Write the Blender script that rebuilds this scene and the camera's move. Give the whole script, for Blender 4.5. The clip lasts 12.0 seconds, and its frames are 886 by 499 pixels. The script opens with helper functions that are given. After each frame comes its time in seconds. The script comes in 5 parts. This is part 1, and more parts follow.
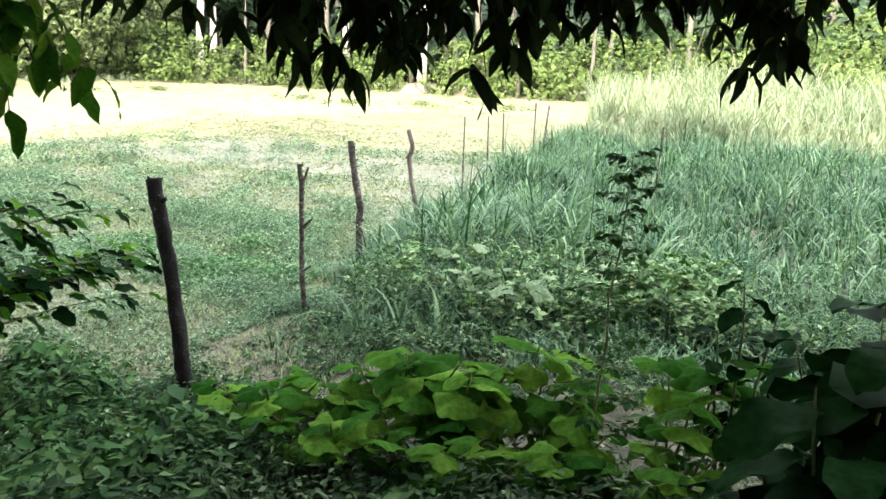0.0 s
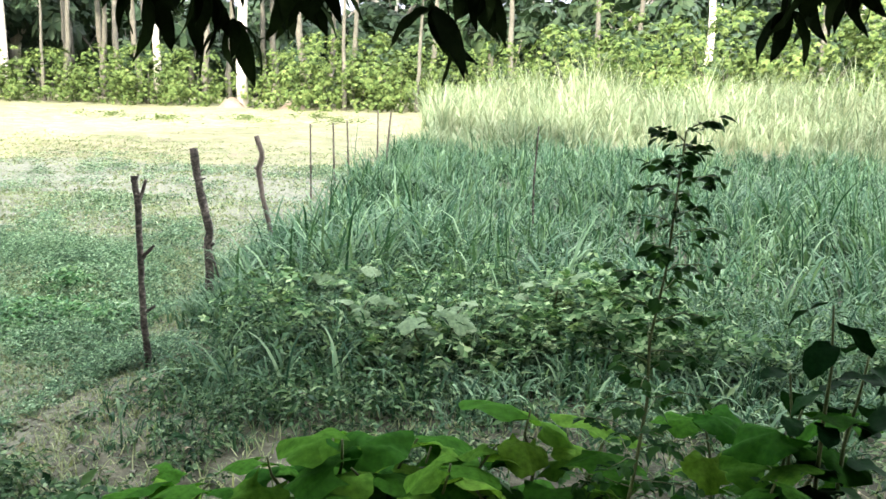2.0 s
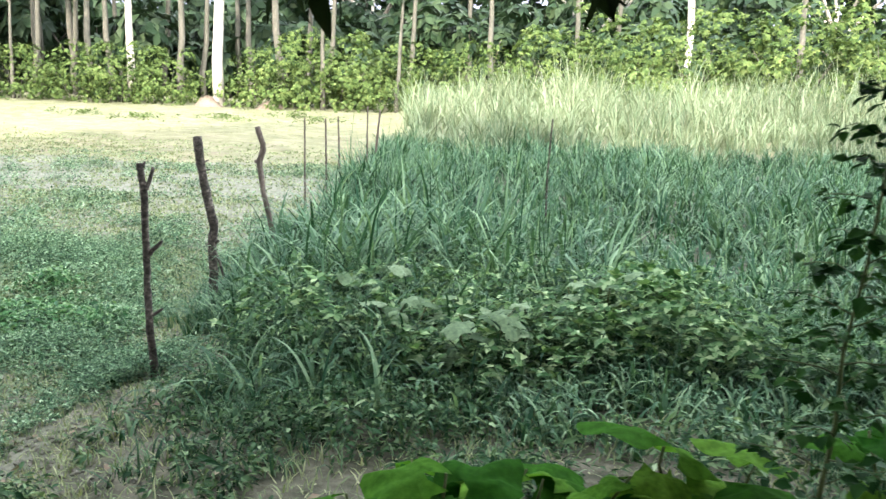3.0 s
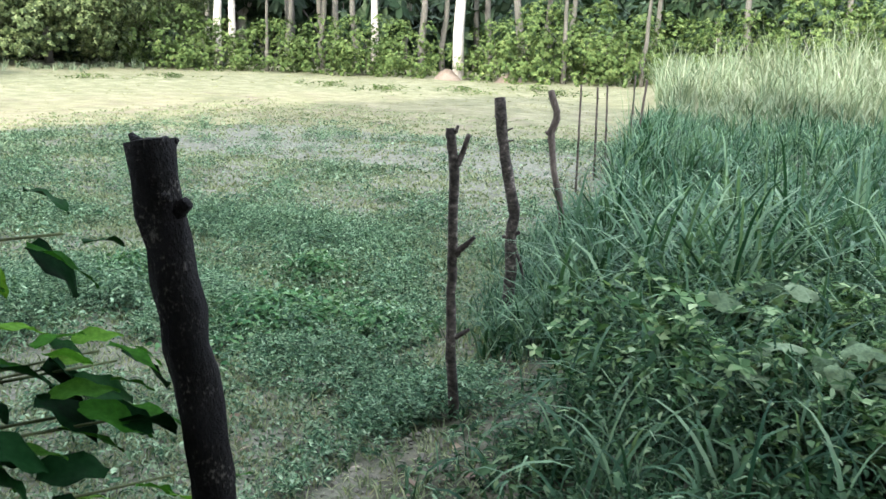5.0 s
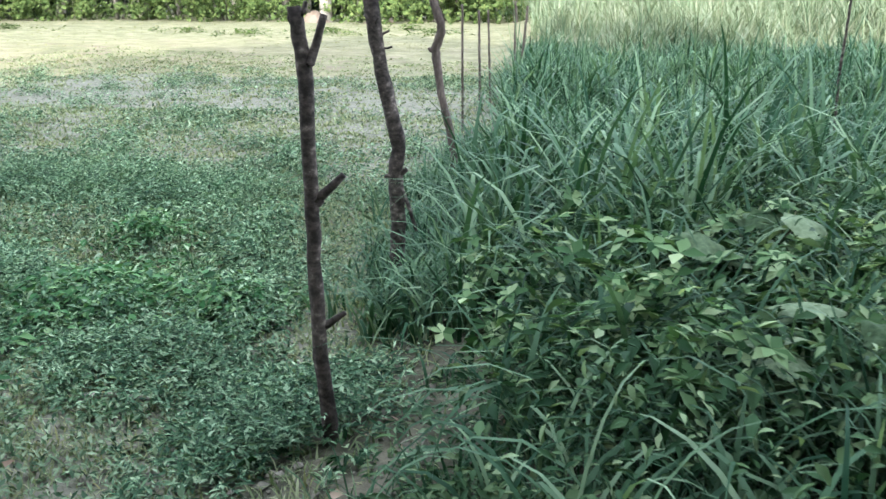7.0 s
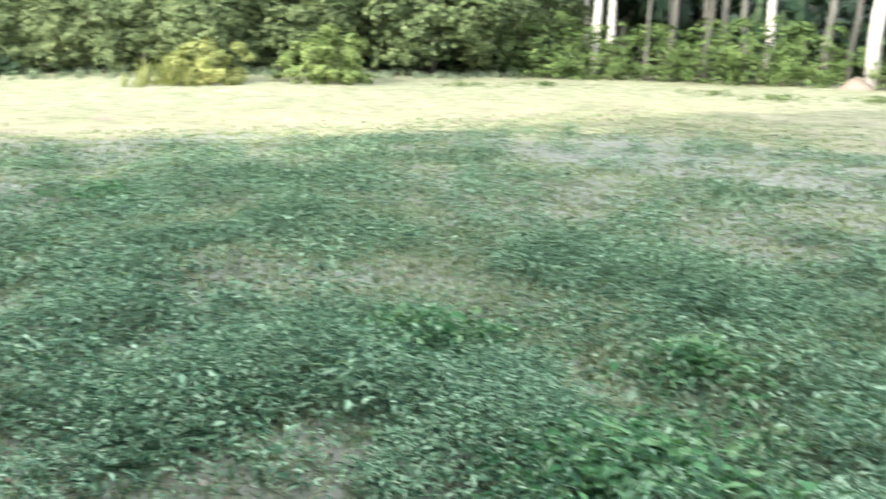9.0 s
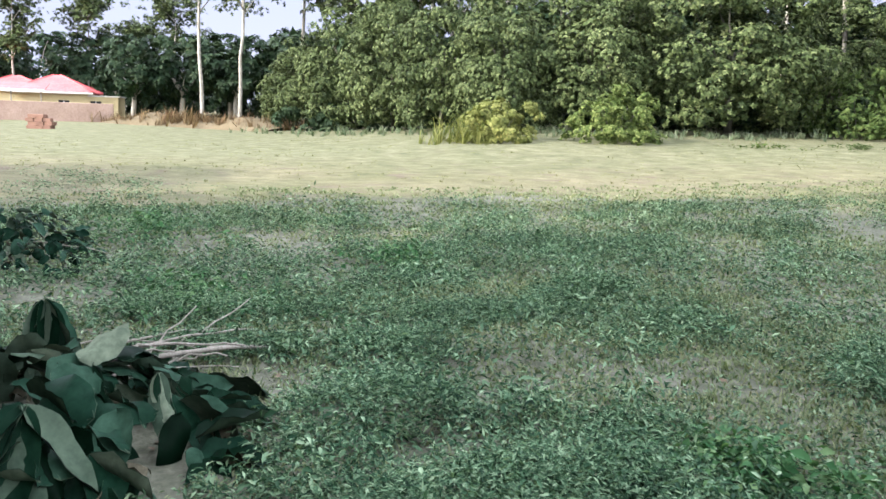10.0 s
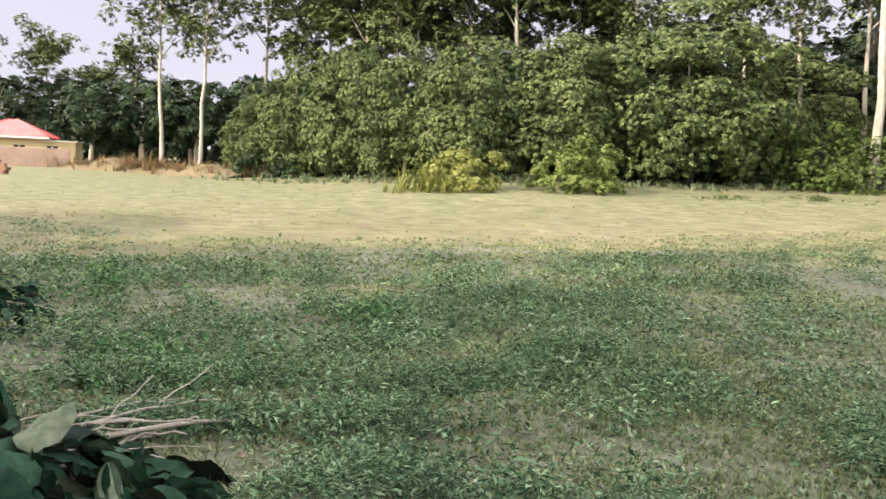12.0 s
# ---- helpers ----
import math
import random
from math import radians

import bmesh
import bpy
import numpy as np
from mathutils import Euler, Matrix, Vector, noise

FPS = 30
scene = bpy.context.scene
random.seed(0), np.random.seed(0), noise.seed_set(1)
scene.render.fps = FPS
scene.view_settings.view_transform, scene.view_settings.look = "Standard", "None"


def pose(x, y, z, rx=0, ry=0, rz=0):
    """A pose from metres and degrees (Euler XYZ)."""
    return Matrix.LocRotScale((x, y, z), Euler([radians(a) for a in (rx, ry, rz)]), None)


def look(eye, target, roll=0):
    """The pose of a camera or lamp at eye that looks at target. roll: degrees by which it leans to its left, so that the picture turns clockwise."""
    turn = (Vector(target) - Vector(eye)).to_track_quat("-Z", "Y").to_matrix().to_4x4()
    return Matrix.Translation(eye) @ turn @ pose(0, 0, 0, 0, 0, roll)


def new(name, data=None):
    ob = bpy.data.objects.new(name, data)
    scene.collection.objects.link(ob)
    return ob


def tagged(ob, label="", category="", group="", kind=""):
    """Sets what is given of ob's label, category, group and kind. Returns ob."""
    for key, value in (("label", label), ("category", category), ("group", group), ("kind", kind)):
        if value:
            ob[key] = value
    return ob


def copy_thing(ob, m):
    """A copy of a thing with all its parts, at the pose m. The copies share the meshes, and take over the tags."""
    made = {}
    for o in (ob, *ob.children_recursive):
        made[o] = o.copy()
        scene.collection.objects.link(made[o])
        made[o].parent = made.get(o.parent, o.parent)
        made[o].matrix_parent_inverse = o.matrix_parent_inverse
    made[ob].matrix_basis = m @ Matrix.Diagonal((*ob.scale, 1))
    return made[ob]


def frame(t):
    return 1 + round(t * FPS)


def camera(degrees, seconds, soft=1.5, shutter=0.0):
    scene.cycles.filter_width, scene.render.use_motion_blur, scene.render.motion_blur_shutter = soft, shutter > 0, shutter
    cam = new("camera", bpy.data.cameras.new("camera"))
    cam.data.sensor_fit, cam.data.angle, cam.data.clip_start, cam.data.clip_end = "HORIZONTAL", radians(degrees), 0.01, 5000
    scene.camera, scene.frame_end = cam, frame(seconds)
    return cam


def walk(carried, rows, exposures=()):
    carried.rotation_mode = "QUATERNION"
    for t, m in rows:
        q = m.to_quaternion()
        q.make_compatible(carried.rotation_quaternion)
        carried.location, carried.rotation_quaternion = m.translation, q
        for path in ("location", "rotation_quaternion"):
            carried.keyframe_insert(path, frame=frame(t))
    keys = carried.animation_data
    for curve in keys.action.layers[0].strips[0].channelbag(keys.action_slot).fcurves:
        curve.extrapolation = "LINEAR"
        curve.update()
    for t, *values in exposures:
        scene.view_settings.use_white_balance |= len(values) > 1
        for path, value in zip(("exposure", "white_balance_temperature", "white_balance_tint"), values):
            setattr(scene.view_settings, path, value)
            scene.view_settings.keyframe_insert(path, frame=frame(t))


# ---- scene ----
cam = camera(53.6, 12.0, shutter=0.25)
EXPOSURES = [(0, 4.94, 6520, 14), (1.5, 4.86, 6500, 13), (2.7, 4.68, 6300, 13), (4.5, 4.16, 5850, 14), (5.2, 4.12, 5850, 15), (6.5, 4.16, 5750, 16), (8.5, 4.22, 5800, 11), (9, 4.28, 5900, 13), (9.25, 4.22, 5950, 15), (9.5, 3.82, 5950, 16), (10, 3.64, 6000, 15), (11, 3.52, 6500, 16), (12, 3.5, 7100, 16)]
PATH = [
    (0, (3.358, -1.89, 2.337), (2.543, -0.108, 1.935), 2.6),
    (0.5, (3.109, -1.573, 2.285), (2.352, 0.235, 1.888), 1.5),
    (1, (2.834, -1.304, 2.195), (2.161, 0.538, 1.8), 0.0),
    (1.5, (2.597, -1.006, 2.104), (2.038, 0.875, 1.718), 0.7),
    (2, (2.398, -0.773, 2.092), (1.955, 1.146, 1.739), 1.7),
    (2.5, (2.092, -0.557, 2.012), (1.721, 1.38, 1.683), 2.0),
    (2.7, (2.004, -0.479, 1.988), (1.637, 1.459, 1.652), 2.1),
    (4.3, (1.027, 0.626, 1.707), (0.374, 2.475, 1.315), 1.9),
    (4.5, (0.909, 0.763, 1.703), (0.195, 2.588, 1.303), 1.9),
    (5, (0.667, 1.035, 1.746), (-0.177, 2.801, 1.333), 2.1),
    (5.5, (0.486, 1.31, 1.615), (-0.355, 3.077, 1.203), 1.6),
    (6, (0.369, 1.598, 1.59), (-0.375, 3.4, 1.146), 0.9),
    (6.5, (0.281, 1.932, 1.536), (-0.338, 3.769, 1.042), 0.2),
    (6.7, (0.258, 2.029, 1.504), (-0.308, 3.877, 0.991), 0.2),
    (8.3, (-0.514, 3.138, 1.384), (-1.535, 4.791, 0.909), 1.4),
    (8.5, (-0.672, 3.222, 1.391), (-1.796, 4.814, 0.941), 1.6),
    (9, (-1.046, 3.332, 1.442), (-2.535, 4.604, 1.034), 1.7),
    (9.5, (-1.42, 3.436, 1.521), (-3.215, 4.242, 1.159), 2.2),
    (10, (-1.67, 3.523, 1.523), (-3.499, 4.272, 1.22), 2.0),
    (10.5, (-1.97, 3.547, 1.566), (-3.824, 4.257, 1.325), 2.0),
    (11, (-2.056, 3.572, 1.579), (-3.923, 4.259, 1.374), 2.0),
    (11.5, (-2.092, 3.572, 1.568), (-3.947, 4.296, 1.379), 2.2),
    (12, (-2.099, 3.563, 1.553), (-3.907, 4.396, 1.36), 2.5),
]
walk(cam, [(t, look(eye, target, roll)) for t, eye, target, roll in PATH], EXPOSURES)

# ---- light ----
SUN_EL, SUN_AZ = 27.0, 3.0      # degrees above the horizon; the light travels along +y, turned a little
world = bpy.data.worlds.new("sky")
scene.world = world
world.use_nodes = True
wn = world.node_tree
sky = wn.nodes.new("ShaderNodeTexSky")
sky.sky_type = "NISHITA"
sky.sun_disc = False
sky.sun_elevation = radians(SUN_EL)
sky.sun_rotation = radians(180 + SUN_AZ)
sky.air_density, sky.dust_density, sky.ozone_density = 1.0, 4.0, 1.0
wn.nodes["Background"].inputs[1].default_value = 0.31
haze = wn.nodes.new("ShaderNodeHueSaturation")
haze.inputs["Saturation"].default_value = 0.6
wn.links.new(sky.outputs[0], haze.inputs["Color"])
even = wn.nodes.new("ShaderNodeGamma")
even.inputs["Gamma"].default_value = 0.3
wn.links.new(haze.outputs[0], even.inputs["Color"])
wn.links.new(even.outputs[0], wn.nodes["Background"].inputs[0])
sun = new("sun", bpy.data.lights.new("sun", "SUN"))
sun.data.energy, sun.data.angle, sun.data.color = 0.97, radians(1.2), (1.0, 0.91, 0.76)
sun.matrix_world = look((0, 0, 30), (-math.sin(radians(SUN_AZ)) * math.cos(radians(SUN_EL)), math.cos(radians(SUN_AZ)) * math.cos(radians(SUN_EL)), 30 - math.sin(radians(SUN_EL))))


# ---- materials ----
def nodes_of(name):
    m = bpy.data.materials.new(name)
    m.use_nodes = True
    return m, m.node_tree, m.node_tree.nodes["Principled BSDF"]


def ramp(nt, fac, colours):
    r = nt.nodes.new("ShaderNodeValToRGB")
    els = r.color_ramp.elements
    while len(els) < len(colours):
        els.new(0.5)
    for e, (p, c) in zip(els, colours):
        e.position, e.color = p, (*c, 1)
    nt.links.new(fac, r.inputs[0])
    return r.outputs[0]


def noise_tex(nt, scale, detail=4.0, coords="Object", rough=0.6, stretch=None):
    tc = nt.nodes.new("ShaderNodeTexCoord")
    n = nt.nodes.new("ShaderNodeTexNoise")
    n.inputs["Scale"].default_value, n.inputs["Detail"].default_value, n.inputs["Roughness"].default_value = scale, detail, rough
    if stretch:
        mp = nt.nodes.new("ShaderNodeMapping")
        mp.inputs["Scale"].default_value = stretch
        nt.links.new(tc.outputs[coords], mp.inputs[0])
        nt.links.new(mp.outputs[0], n.inputs["Vector"])
    else:
        nt.links.new(tc.outputs[coords], n.inputs["Vector"])
    return n.outputs[0]


def mixc(nt, fac, a, b, mode="MIX"):
    m = nt.nodes.new("ShaderNodeMix")
    m.data_type, m.blend_type = "RGBA", mode
    for sock, v in ((0, fac), (6, a), (7, b)):
        if isinstance(v, (float, int)):
            m.inputs[sock].default_value = v
        elif isinstance(v, tuple):
            m.inputs[sock].default_value = (*v, 1)
        else:
            nt.links.new(v, m.inputs[sock])
    return m.outputs[2]


def bump(nt, bsdf, height, strength, distance):
    b = nt.nodes.new("ShaderNodeBump")
    b.inputs["Strength"].default_value, b.inputs["Distance"].default_value = strength, distance
    nt.links.new(height, b.inputs["Height"])
    nt.links.new(b.outputs[0], bsdf.inputs["Normal"])


def leafy(name, colours, rough=0.5, through_part=0.3, by_object=False, patch=None, gloss=0.35):
    """Leaves: each leaf its own shade of the colours, a blotch of noise, some light through it."""
    m, nt, b = nodes_of(name)
    if by_object:
        src = nt.nodes.new("ShaderNodeObjectInfo").outputs["Random"]
    else:
        src = nt.nodes.new("ShaderNodeNewGeometry").outputs["Random Per Island"]
    n = len(colours)
    col = ramp(nt, src, [(i / (n - 1), c) for i, c in enumerate(colours)])
    blot = noise_tex(nt, patch or 6.0, 3)
    grey = ramp(nt, blot, [(0.3, (0.62, 0.66, 0.6)), (0.7, (1.25, 1.2, 1.1))])
    col = mixc(nt, 1.0, col, grey, "MULTIPLY")
    nt.links.new(col, b.inputs["Base Color"])
    b.inputs["Roughness"].default_value = rough
    b.inputs["Specular IOR Level"].default_value = gloss
    b.inputs["IOR"].default_value = 1.05 + gloss * 1.2
    tr = nt.nodes.new("ShaderNodeBsdfTranslucent")
    lit = mixc(nt, 1.0, col, (1.1, 1.2, 0.65), "MULTIPLY")
    nt.links.new(lit, tr.inputs[0])
    ms = nt.nodes.new("ShaderNodeMixShader")
    ms.inputs[0].default_value = through_part
    nt.links.new(b.outputs[0], ms.inputs[1])
    nt.links.new(tr.outputs[0], ms.inputs[2])
    nt.links.new(ms.outputs[0], nt.nodes["Material Output"].inputs[0])
    return m


def rough_mat(name, colours, scale, rough=0.85, height=0.01, stretch=None, fine=None, strength=0.6):
    m, nt, b = nodes_of(name)
    big = noise_tex(nt, scale, 5, stretch=stretch)
    small = noise_tex(nt, fine or scale * 9, 6, stretch=stretch)
    mixed = nt.nodes.new("ShaderNodeMath")
    mixed.operation = "MULTIPLY_ADD"
    mixed.inputs[1].default_value = 0.55
    nt.links.new(small, mixed.inputs[0])
    half = nt.nodes.new("ShaderNodeMath")
    half.operation = "MULTIPLY"
    half.inputs[1].default_value = 0.45
    nt.links.new(big, half.inputs[0])
    nt.links.new(half.outputs[0], mixed.inputs[2])
    n = len(colours)
    col = ramp(nt, mixed.outputs[0], [(0.32 + 0.36 * i / (n - 1), c) for i, c in enumerate(colours)])
    nt.links.new(col, b.inputs["Base Color"])
    b.inputs["Roughness"].default_value = rough
    b.inputs["Specular IOR Level"].default_value = 0.12
    bump(nt, b, mixed.outputs[0], strength, height)
    return m


M_SOIL, nt, b = nodes_of("meadow_soil")
broad, mid, grit = noise_tex(nt, 0.22, 4), noise_tex(nt, 1.7, 5), noise_tex(nt, 30.0, 6)
green = ramp(nt, mid, [(0.3, (0.056, 0.06, 0.03)), (0.5, (0.09, 0.092, 0.046)), (0.7, (0.122, 0.118, 0.062))])
straw = ramp(nt, mid, [(0.3, (0.105, 0.095, 0.056)), (0.6, (0.155, 0.136, 0.084)), (0.75, (0.205, 0.176, 0.115))])
col = mixc(nt, ramp(nt, broad, [(0.36, (0, 0, 0)), (0.76, (1, 1, 1))]), green, straw)
earth = noise_tex(nt, 0.9, 5)
col = mixc(nt, ramp(nt, earth, [(0.56, (0, 0, 0)), (0.68, (0.8, 0.8, 0.8))]), col, (0.1, 0.078, 0.06))
fleck = noise_tex(nt, 7.0, 6)
# trodden soil, with the meadow's shade put into its tone
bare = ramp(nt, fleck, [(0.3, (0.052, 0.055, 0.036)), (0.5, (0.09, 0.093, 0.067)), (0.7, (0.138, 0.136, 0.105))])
# loam kept dark to stand for shaded gaps under the fence-side plants
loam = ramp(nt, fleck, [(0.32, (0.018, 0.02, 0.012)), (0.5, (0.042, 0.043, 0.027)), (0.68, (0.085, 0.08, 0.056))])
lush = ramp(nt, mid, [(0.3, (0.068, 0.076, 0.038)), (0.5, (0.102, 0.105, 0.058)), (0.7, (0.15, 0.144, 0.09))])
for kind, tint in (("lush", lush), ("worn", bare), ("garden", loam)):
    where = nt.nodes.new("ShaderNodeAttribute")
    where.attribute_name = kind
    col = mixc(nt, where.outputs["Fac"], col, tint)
col = mixc(nt, 1.0, col, ramp(nt, grit, [(0.3, (0.72, 0.72, 0.72)), (0.7, (1.2, 1.2, 1.18))]), "MULTIPLY")
nt.links.new(col, b.inputs["Base Color"])
b.inputs["Roughness"].default_value = 0.95
b.inputs["Specular IOR Level"].default_value = 0.1
bump(nt, b, grit, 0.8, 0.015)
M_LAWN = leafy("short_grass", [(0.066, 0.092, 0.05), (0.1, 0.128, 0.072), (0.145, 0.168, 0.1), (0.23, 0.24, 0.16)], 0.6, 0.3, patch=0.5, gloss=0.12)
M_DRY = leafy("dry_grass", [(0.085, 0.1, 0.043), (0.125, 0.132, 0.062), (0.175, 0.168, 0.092)], 0.75, 0.2, patch=0.4, gloss=0.05)
M_TALL = leafy("tall_grass", [(0.0103, 0.0334, 0.0178), (0.0206, 0.0526, 0.0283), (0.0378, 0.0789, 0.0445), (0.0645, 0.1158, 0.0703), (0.129, 0.193, 0.1213)], 0.5, 0.25, patch=0.7, gloss=0.14)
M_REED = leafy("reed", [(0.07, 0.1, 0.06), (0.1, 0.132, 0.082), (0.13, 0.158, 0.106), (0.175, 0.19, 0.14)], 0.7, 0.2, patch=0.3, gloss=0.1)
M_WEED = leafy("weed_leaf", [(0.0069, 0.0215, 0.0095), (0.0146, 0.0378, 0.0172), (0.0275, 0.0585, 0.0275), (0.0516, 0.0929, 0.0447), (0.1419, 0.1978, 0.1161)], 0.5, 0.22, patch=1.2, gloss=0.12)
M_WHORL = leafy("whorled_weed_leaf", [(0.0138, 0.0396, 0.0155), (0.031, 0.0705, 0.0292), (0.055, 0.1075, 0.0464), (0.0989, 0.1634, 0.0774), (0.215, 0.2838, 0.1634)], 0.55, 0.25, patch=1.5, gloss=0.1)
M_FIELDWEED = leafy("field_weed", [(0.018, 0.04, 0.021), (0.044, 0.08, 0.045), (0.085, 0.132, 0.079), (0.135, 0.19, 0.12), (0.21, 0.275, 0.185)], 0.5, 0.15, patch=1.2, gloss=0.15)
M_FEATHER = leafy("feathery_weed", [(0.009, 0.028, 0.015), (0.026, 0.063, 0.034), (0.064, 0.122, 0.072), (0.125, 0.2, 0.126), (0.25, 0.34, 0.23)], 0.5, 0.18, patch=1.0, gloss=0.14)
M_GREENWEED = leafy("broad_weed_leaf", [(0.018, 0.06, 0.022), (0.036, 0.095, 0.038), (0.065, 0.14, 0.06), (0.13, 0.2, 0.1)], 0.5, 0.2, patch=1.2, gloss=0.12)
# darker copy of the weed leaf, carrying the shade of the near corner
M_CORNER = leafy("shade_weed_leaf", [(0.004, 0.016, 0.005), (0.01, 0.034, 0.01), (0.022, 0.058, 0.018), (0.055, 0.105, 0.038)], 0.5, 0.15, patch=1.2, gloss=0.1)
M_STRAW = leafy("straw", [(0.07, 0.042, 0.028), (0.13, 0.09, 0.058), (0.2, 0.15, 0.09)], 0.8, 0.15, patch=0.6, gloss=0.1)
M_LITTER = leafy("dry_leaf_litter", [(0.07, 0.045, 0.03), (0.14, 0.1, 0.07), (0.26, 0.22, 0.17)], 0.8, 0.1, patch=3)
M_ORCHARD = leafy("orchard_leaf", [(0.0144, 0.0234, 0.0103), (0.0342, 0.0495, 0.0189), (0.0612, 0.0828, 0.0327), (0.1125, 0.1332, 0.0619)], 0.5, 0.03, patch=0.35, gloss=0.16)
M_MEADOW = leafy("sunlit_grass", [(0.08, 0.098, 0.046), (0.115, 0.124, 0.064), (0.16, 0.158, 0.094)], 0.7, 0.3, patch=0.3, gloss=0.05)
M_BUSH = leafy("bush_leaf", [(0.026, 0.046, 0.015), (0.042, 0.068, 0.022), (0.062, 0.09, 0.03), (0.09, 0.115, 0.042)], 0.6, 0.2, patch=0.6, gloss=0.1)
M_BRIGHT = leafy("bright_bush_leaf", [(0.04, 0.062, 0.02), (0.075, 0.105, 0.033), (0.14, 0.165, 0.062)], 0.6, 0.2, patch=0.8, gloss=0.1)
M_YBUSH = leafy("yellow_bush_leaf", [(0.065, 0.08, 0.024), (0.12, 0.135, 0.042), (0.18, 0.185, 0.07)], 0.6, 0.2, patch=0.8, gloss=0.15)
M_FAR = leafy("far_leaf", [(0.009, 0.02, 0.01), (0.017, 0.033, 0.016), (0.032, 0.049, 0.024)], 0.6, 0.12, patch=0.2, gloss=0.2)
# leaf colour darkened to a silhouette, shade included
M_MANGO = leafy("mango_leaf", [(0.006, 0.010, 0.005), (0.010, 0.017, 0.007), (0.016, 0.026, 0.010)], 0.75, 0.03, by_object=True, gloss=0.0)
M_SAPLING = leafy("sapling_leaf", [(0.005, 0.018, 0.005), (0.012, 0.038, 0.010), (0.028, 0.07, 0.02)], 0.6, 0.2, gloss=0.08)
M_CANOPY = leafy("canopy_leaf", [(0.012, 0.025, 0.008), (0.025, 0.05, 0.014), (0.04, 0.07, 0.02)], 0.55, 0.1, gloss=0.15)
M_BROAD = leafy("broad_leaf", [(0.009, 0.04, 0.005), (0.026, 0.08, 0.01), (0.07, 0.145, 0.02)], 0.6, 0.35, by_object=True, patch=9, gloss=0.05)
M_PALELEAF = leafy("pale_lobed_leaf", [(0.04, 0.068, 0.037), (0.08, 0.12, 0.0703), (0.136, 0.184, 0.1184)], 0.6, 0.25, by_object=True, patch=9, gloss=0.1)
# broad leaf with the deep shade under the trees put into its colour
M_SHADELEAF = leafy("shade_dark_leaf", [(0.002, 0.009, 0.003), (0.004, 0.016, 0.005), (0.009, 0.03, 0.009)], 0.5, 0.1, by_object=True, patch=9, gloss=0.05)
M_TEAK = leafy("wilted_leaf", [(0.0015, 0.006, 0.003), (0.0035, 0.013, 0.007), (0.009, 0.028, 0.018), (0.032, 0.066, 0.046)], 0.4, 0.02, by_object=True, patch=7, gloss=0.1)
M_SHRIVEL = leafy("shrivelled_leaf", [(0.012, 0.012, 0.008), (0.03, 0.028, 0.02), (0.09, 0.082, 0.06)], 0.8, 0.05, by_object=True, patch=9, gloss=0.05)
M_TEAKUNDER = leafy("wilted_leaf_underside", [(0.03, 0.048, 0.034), (0.06, 0.085, 0.062), (0.11, 0.135, 0.1)], 0.7, 0.05, by_object=True, patch=7, gloss=0.1)
# bark coloured near-black, so post and twigs read as shaded silhouettes; pale mottles
M_BARK = rough_mat("silhouette_bark", [(0.001, 0.0009, 0.0008), (0.002, 0.0018, 0.0016), (0.005, 0.0045, 0.004), (0.075, 0.07, 0.058)], 14.0, 0.9, 0.014, (1, 1, 0.7), strength=1.0)
M_BANDED = rough_mat("banded_bark", [(0.006, 0.005, 0.004), (0.016, 0.0135, 0.011), (0.05, 0.043, 0.035), (0.19, 0.165, 0.138)], 7.0, 0.9, 0.008, (1, 1, 1.3), fine=34.0, strength=1.0)
M_STRIPPED = rough_mat("stripped_wood", [(0.02, 0.016, 0.012), (0.055, 0.045, 0.036), (0.12, 0.1, 0.08)], 7.0, 0.85, 0.005, (1, 1, 0.3))
M_PALE = rough_mat("pale_bark", [(0.12, 0.11, 0.09), (0.26, 0.24, 0.2), (0.42, 0.39, 0.34)], 1.6, 0.85, 0.02, (1, 1, 0.25))
M_GREYBARK = rough_mat("grey_bark", [(0.10, 0.09, 0.075), (0.2, 0.18, 0.15), (0.32, 0.29, 0.25)], 2.0, 0.9, 0.02, (1, 1, 0.25))
# grey bark darkened for trunks and stems that stand in shade
M_SHADEBARK = rough_mat("shaded_bark", [(0.03, 0.03, 0.022), (0.06, 0.058, 0.045), (0.11, 0.1, 0.08)], 2.0, 0.9, 0.02, (1, 1, 0.25))
M_STICK = rough_mat("dry_stick", [(0.085, 0.076, 0.06), (0.19, 0.172, 0.142), (0.3, 0.28, 0.24)], 12.0, 0.85, 0.004, (1, 1, 0.3))
M_STEM = rough_mat("green_stem", [(0.03, 0.04, 0.015), (0.07, 0.085, 0.03)], 12.0, 0.7, 0.002)
M_ROOF = rough_mat("red_roof_paint", [(0.36, 0.06, 0.06), (0.47, 0.09, 0.09), (0.54, 0.15, 0.14)], 0.7, 0.6, 0.01)
M_WALL = rough_mat("cream_wall", [(0.4, 0.33, 0.18), (0.48, 0.4, 0.23)], 0.9, 0.9, 0.004)
M_COMPOUND = rough_mat("mud_wall", [(0.17, 0.12, 0.09), (0.23, 0.165, 0.13), (0.28, 0.21, 0.17)], 0.8, 0.95, 0.02)
M_BRICK = rough_mat("brick_stack", [(0.15, 0.085, 0.06), (0.24, 0.14, 0.1)], 3.0, 0.95, 0.01)
M_DARK = rough_mat("dark_opening", [(0.01, 0.01, 0.01), (0.02, 0.02, 0.02)], 3.0, 0.6, 0.002)
M_HEAP = rough_mat("heaped_earth", [(0.075, 0.057, 0.039), (0.108, 0.086, 0.062), (0.14, 0.115, 0.088)], 1.5, 0.95, 0.05)
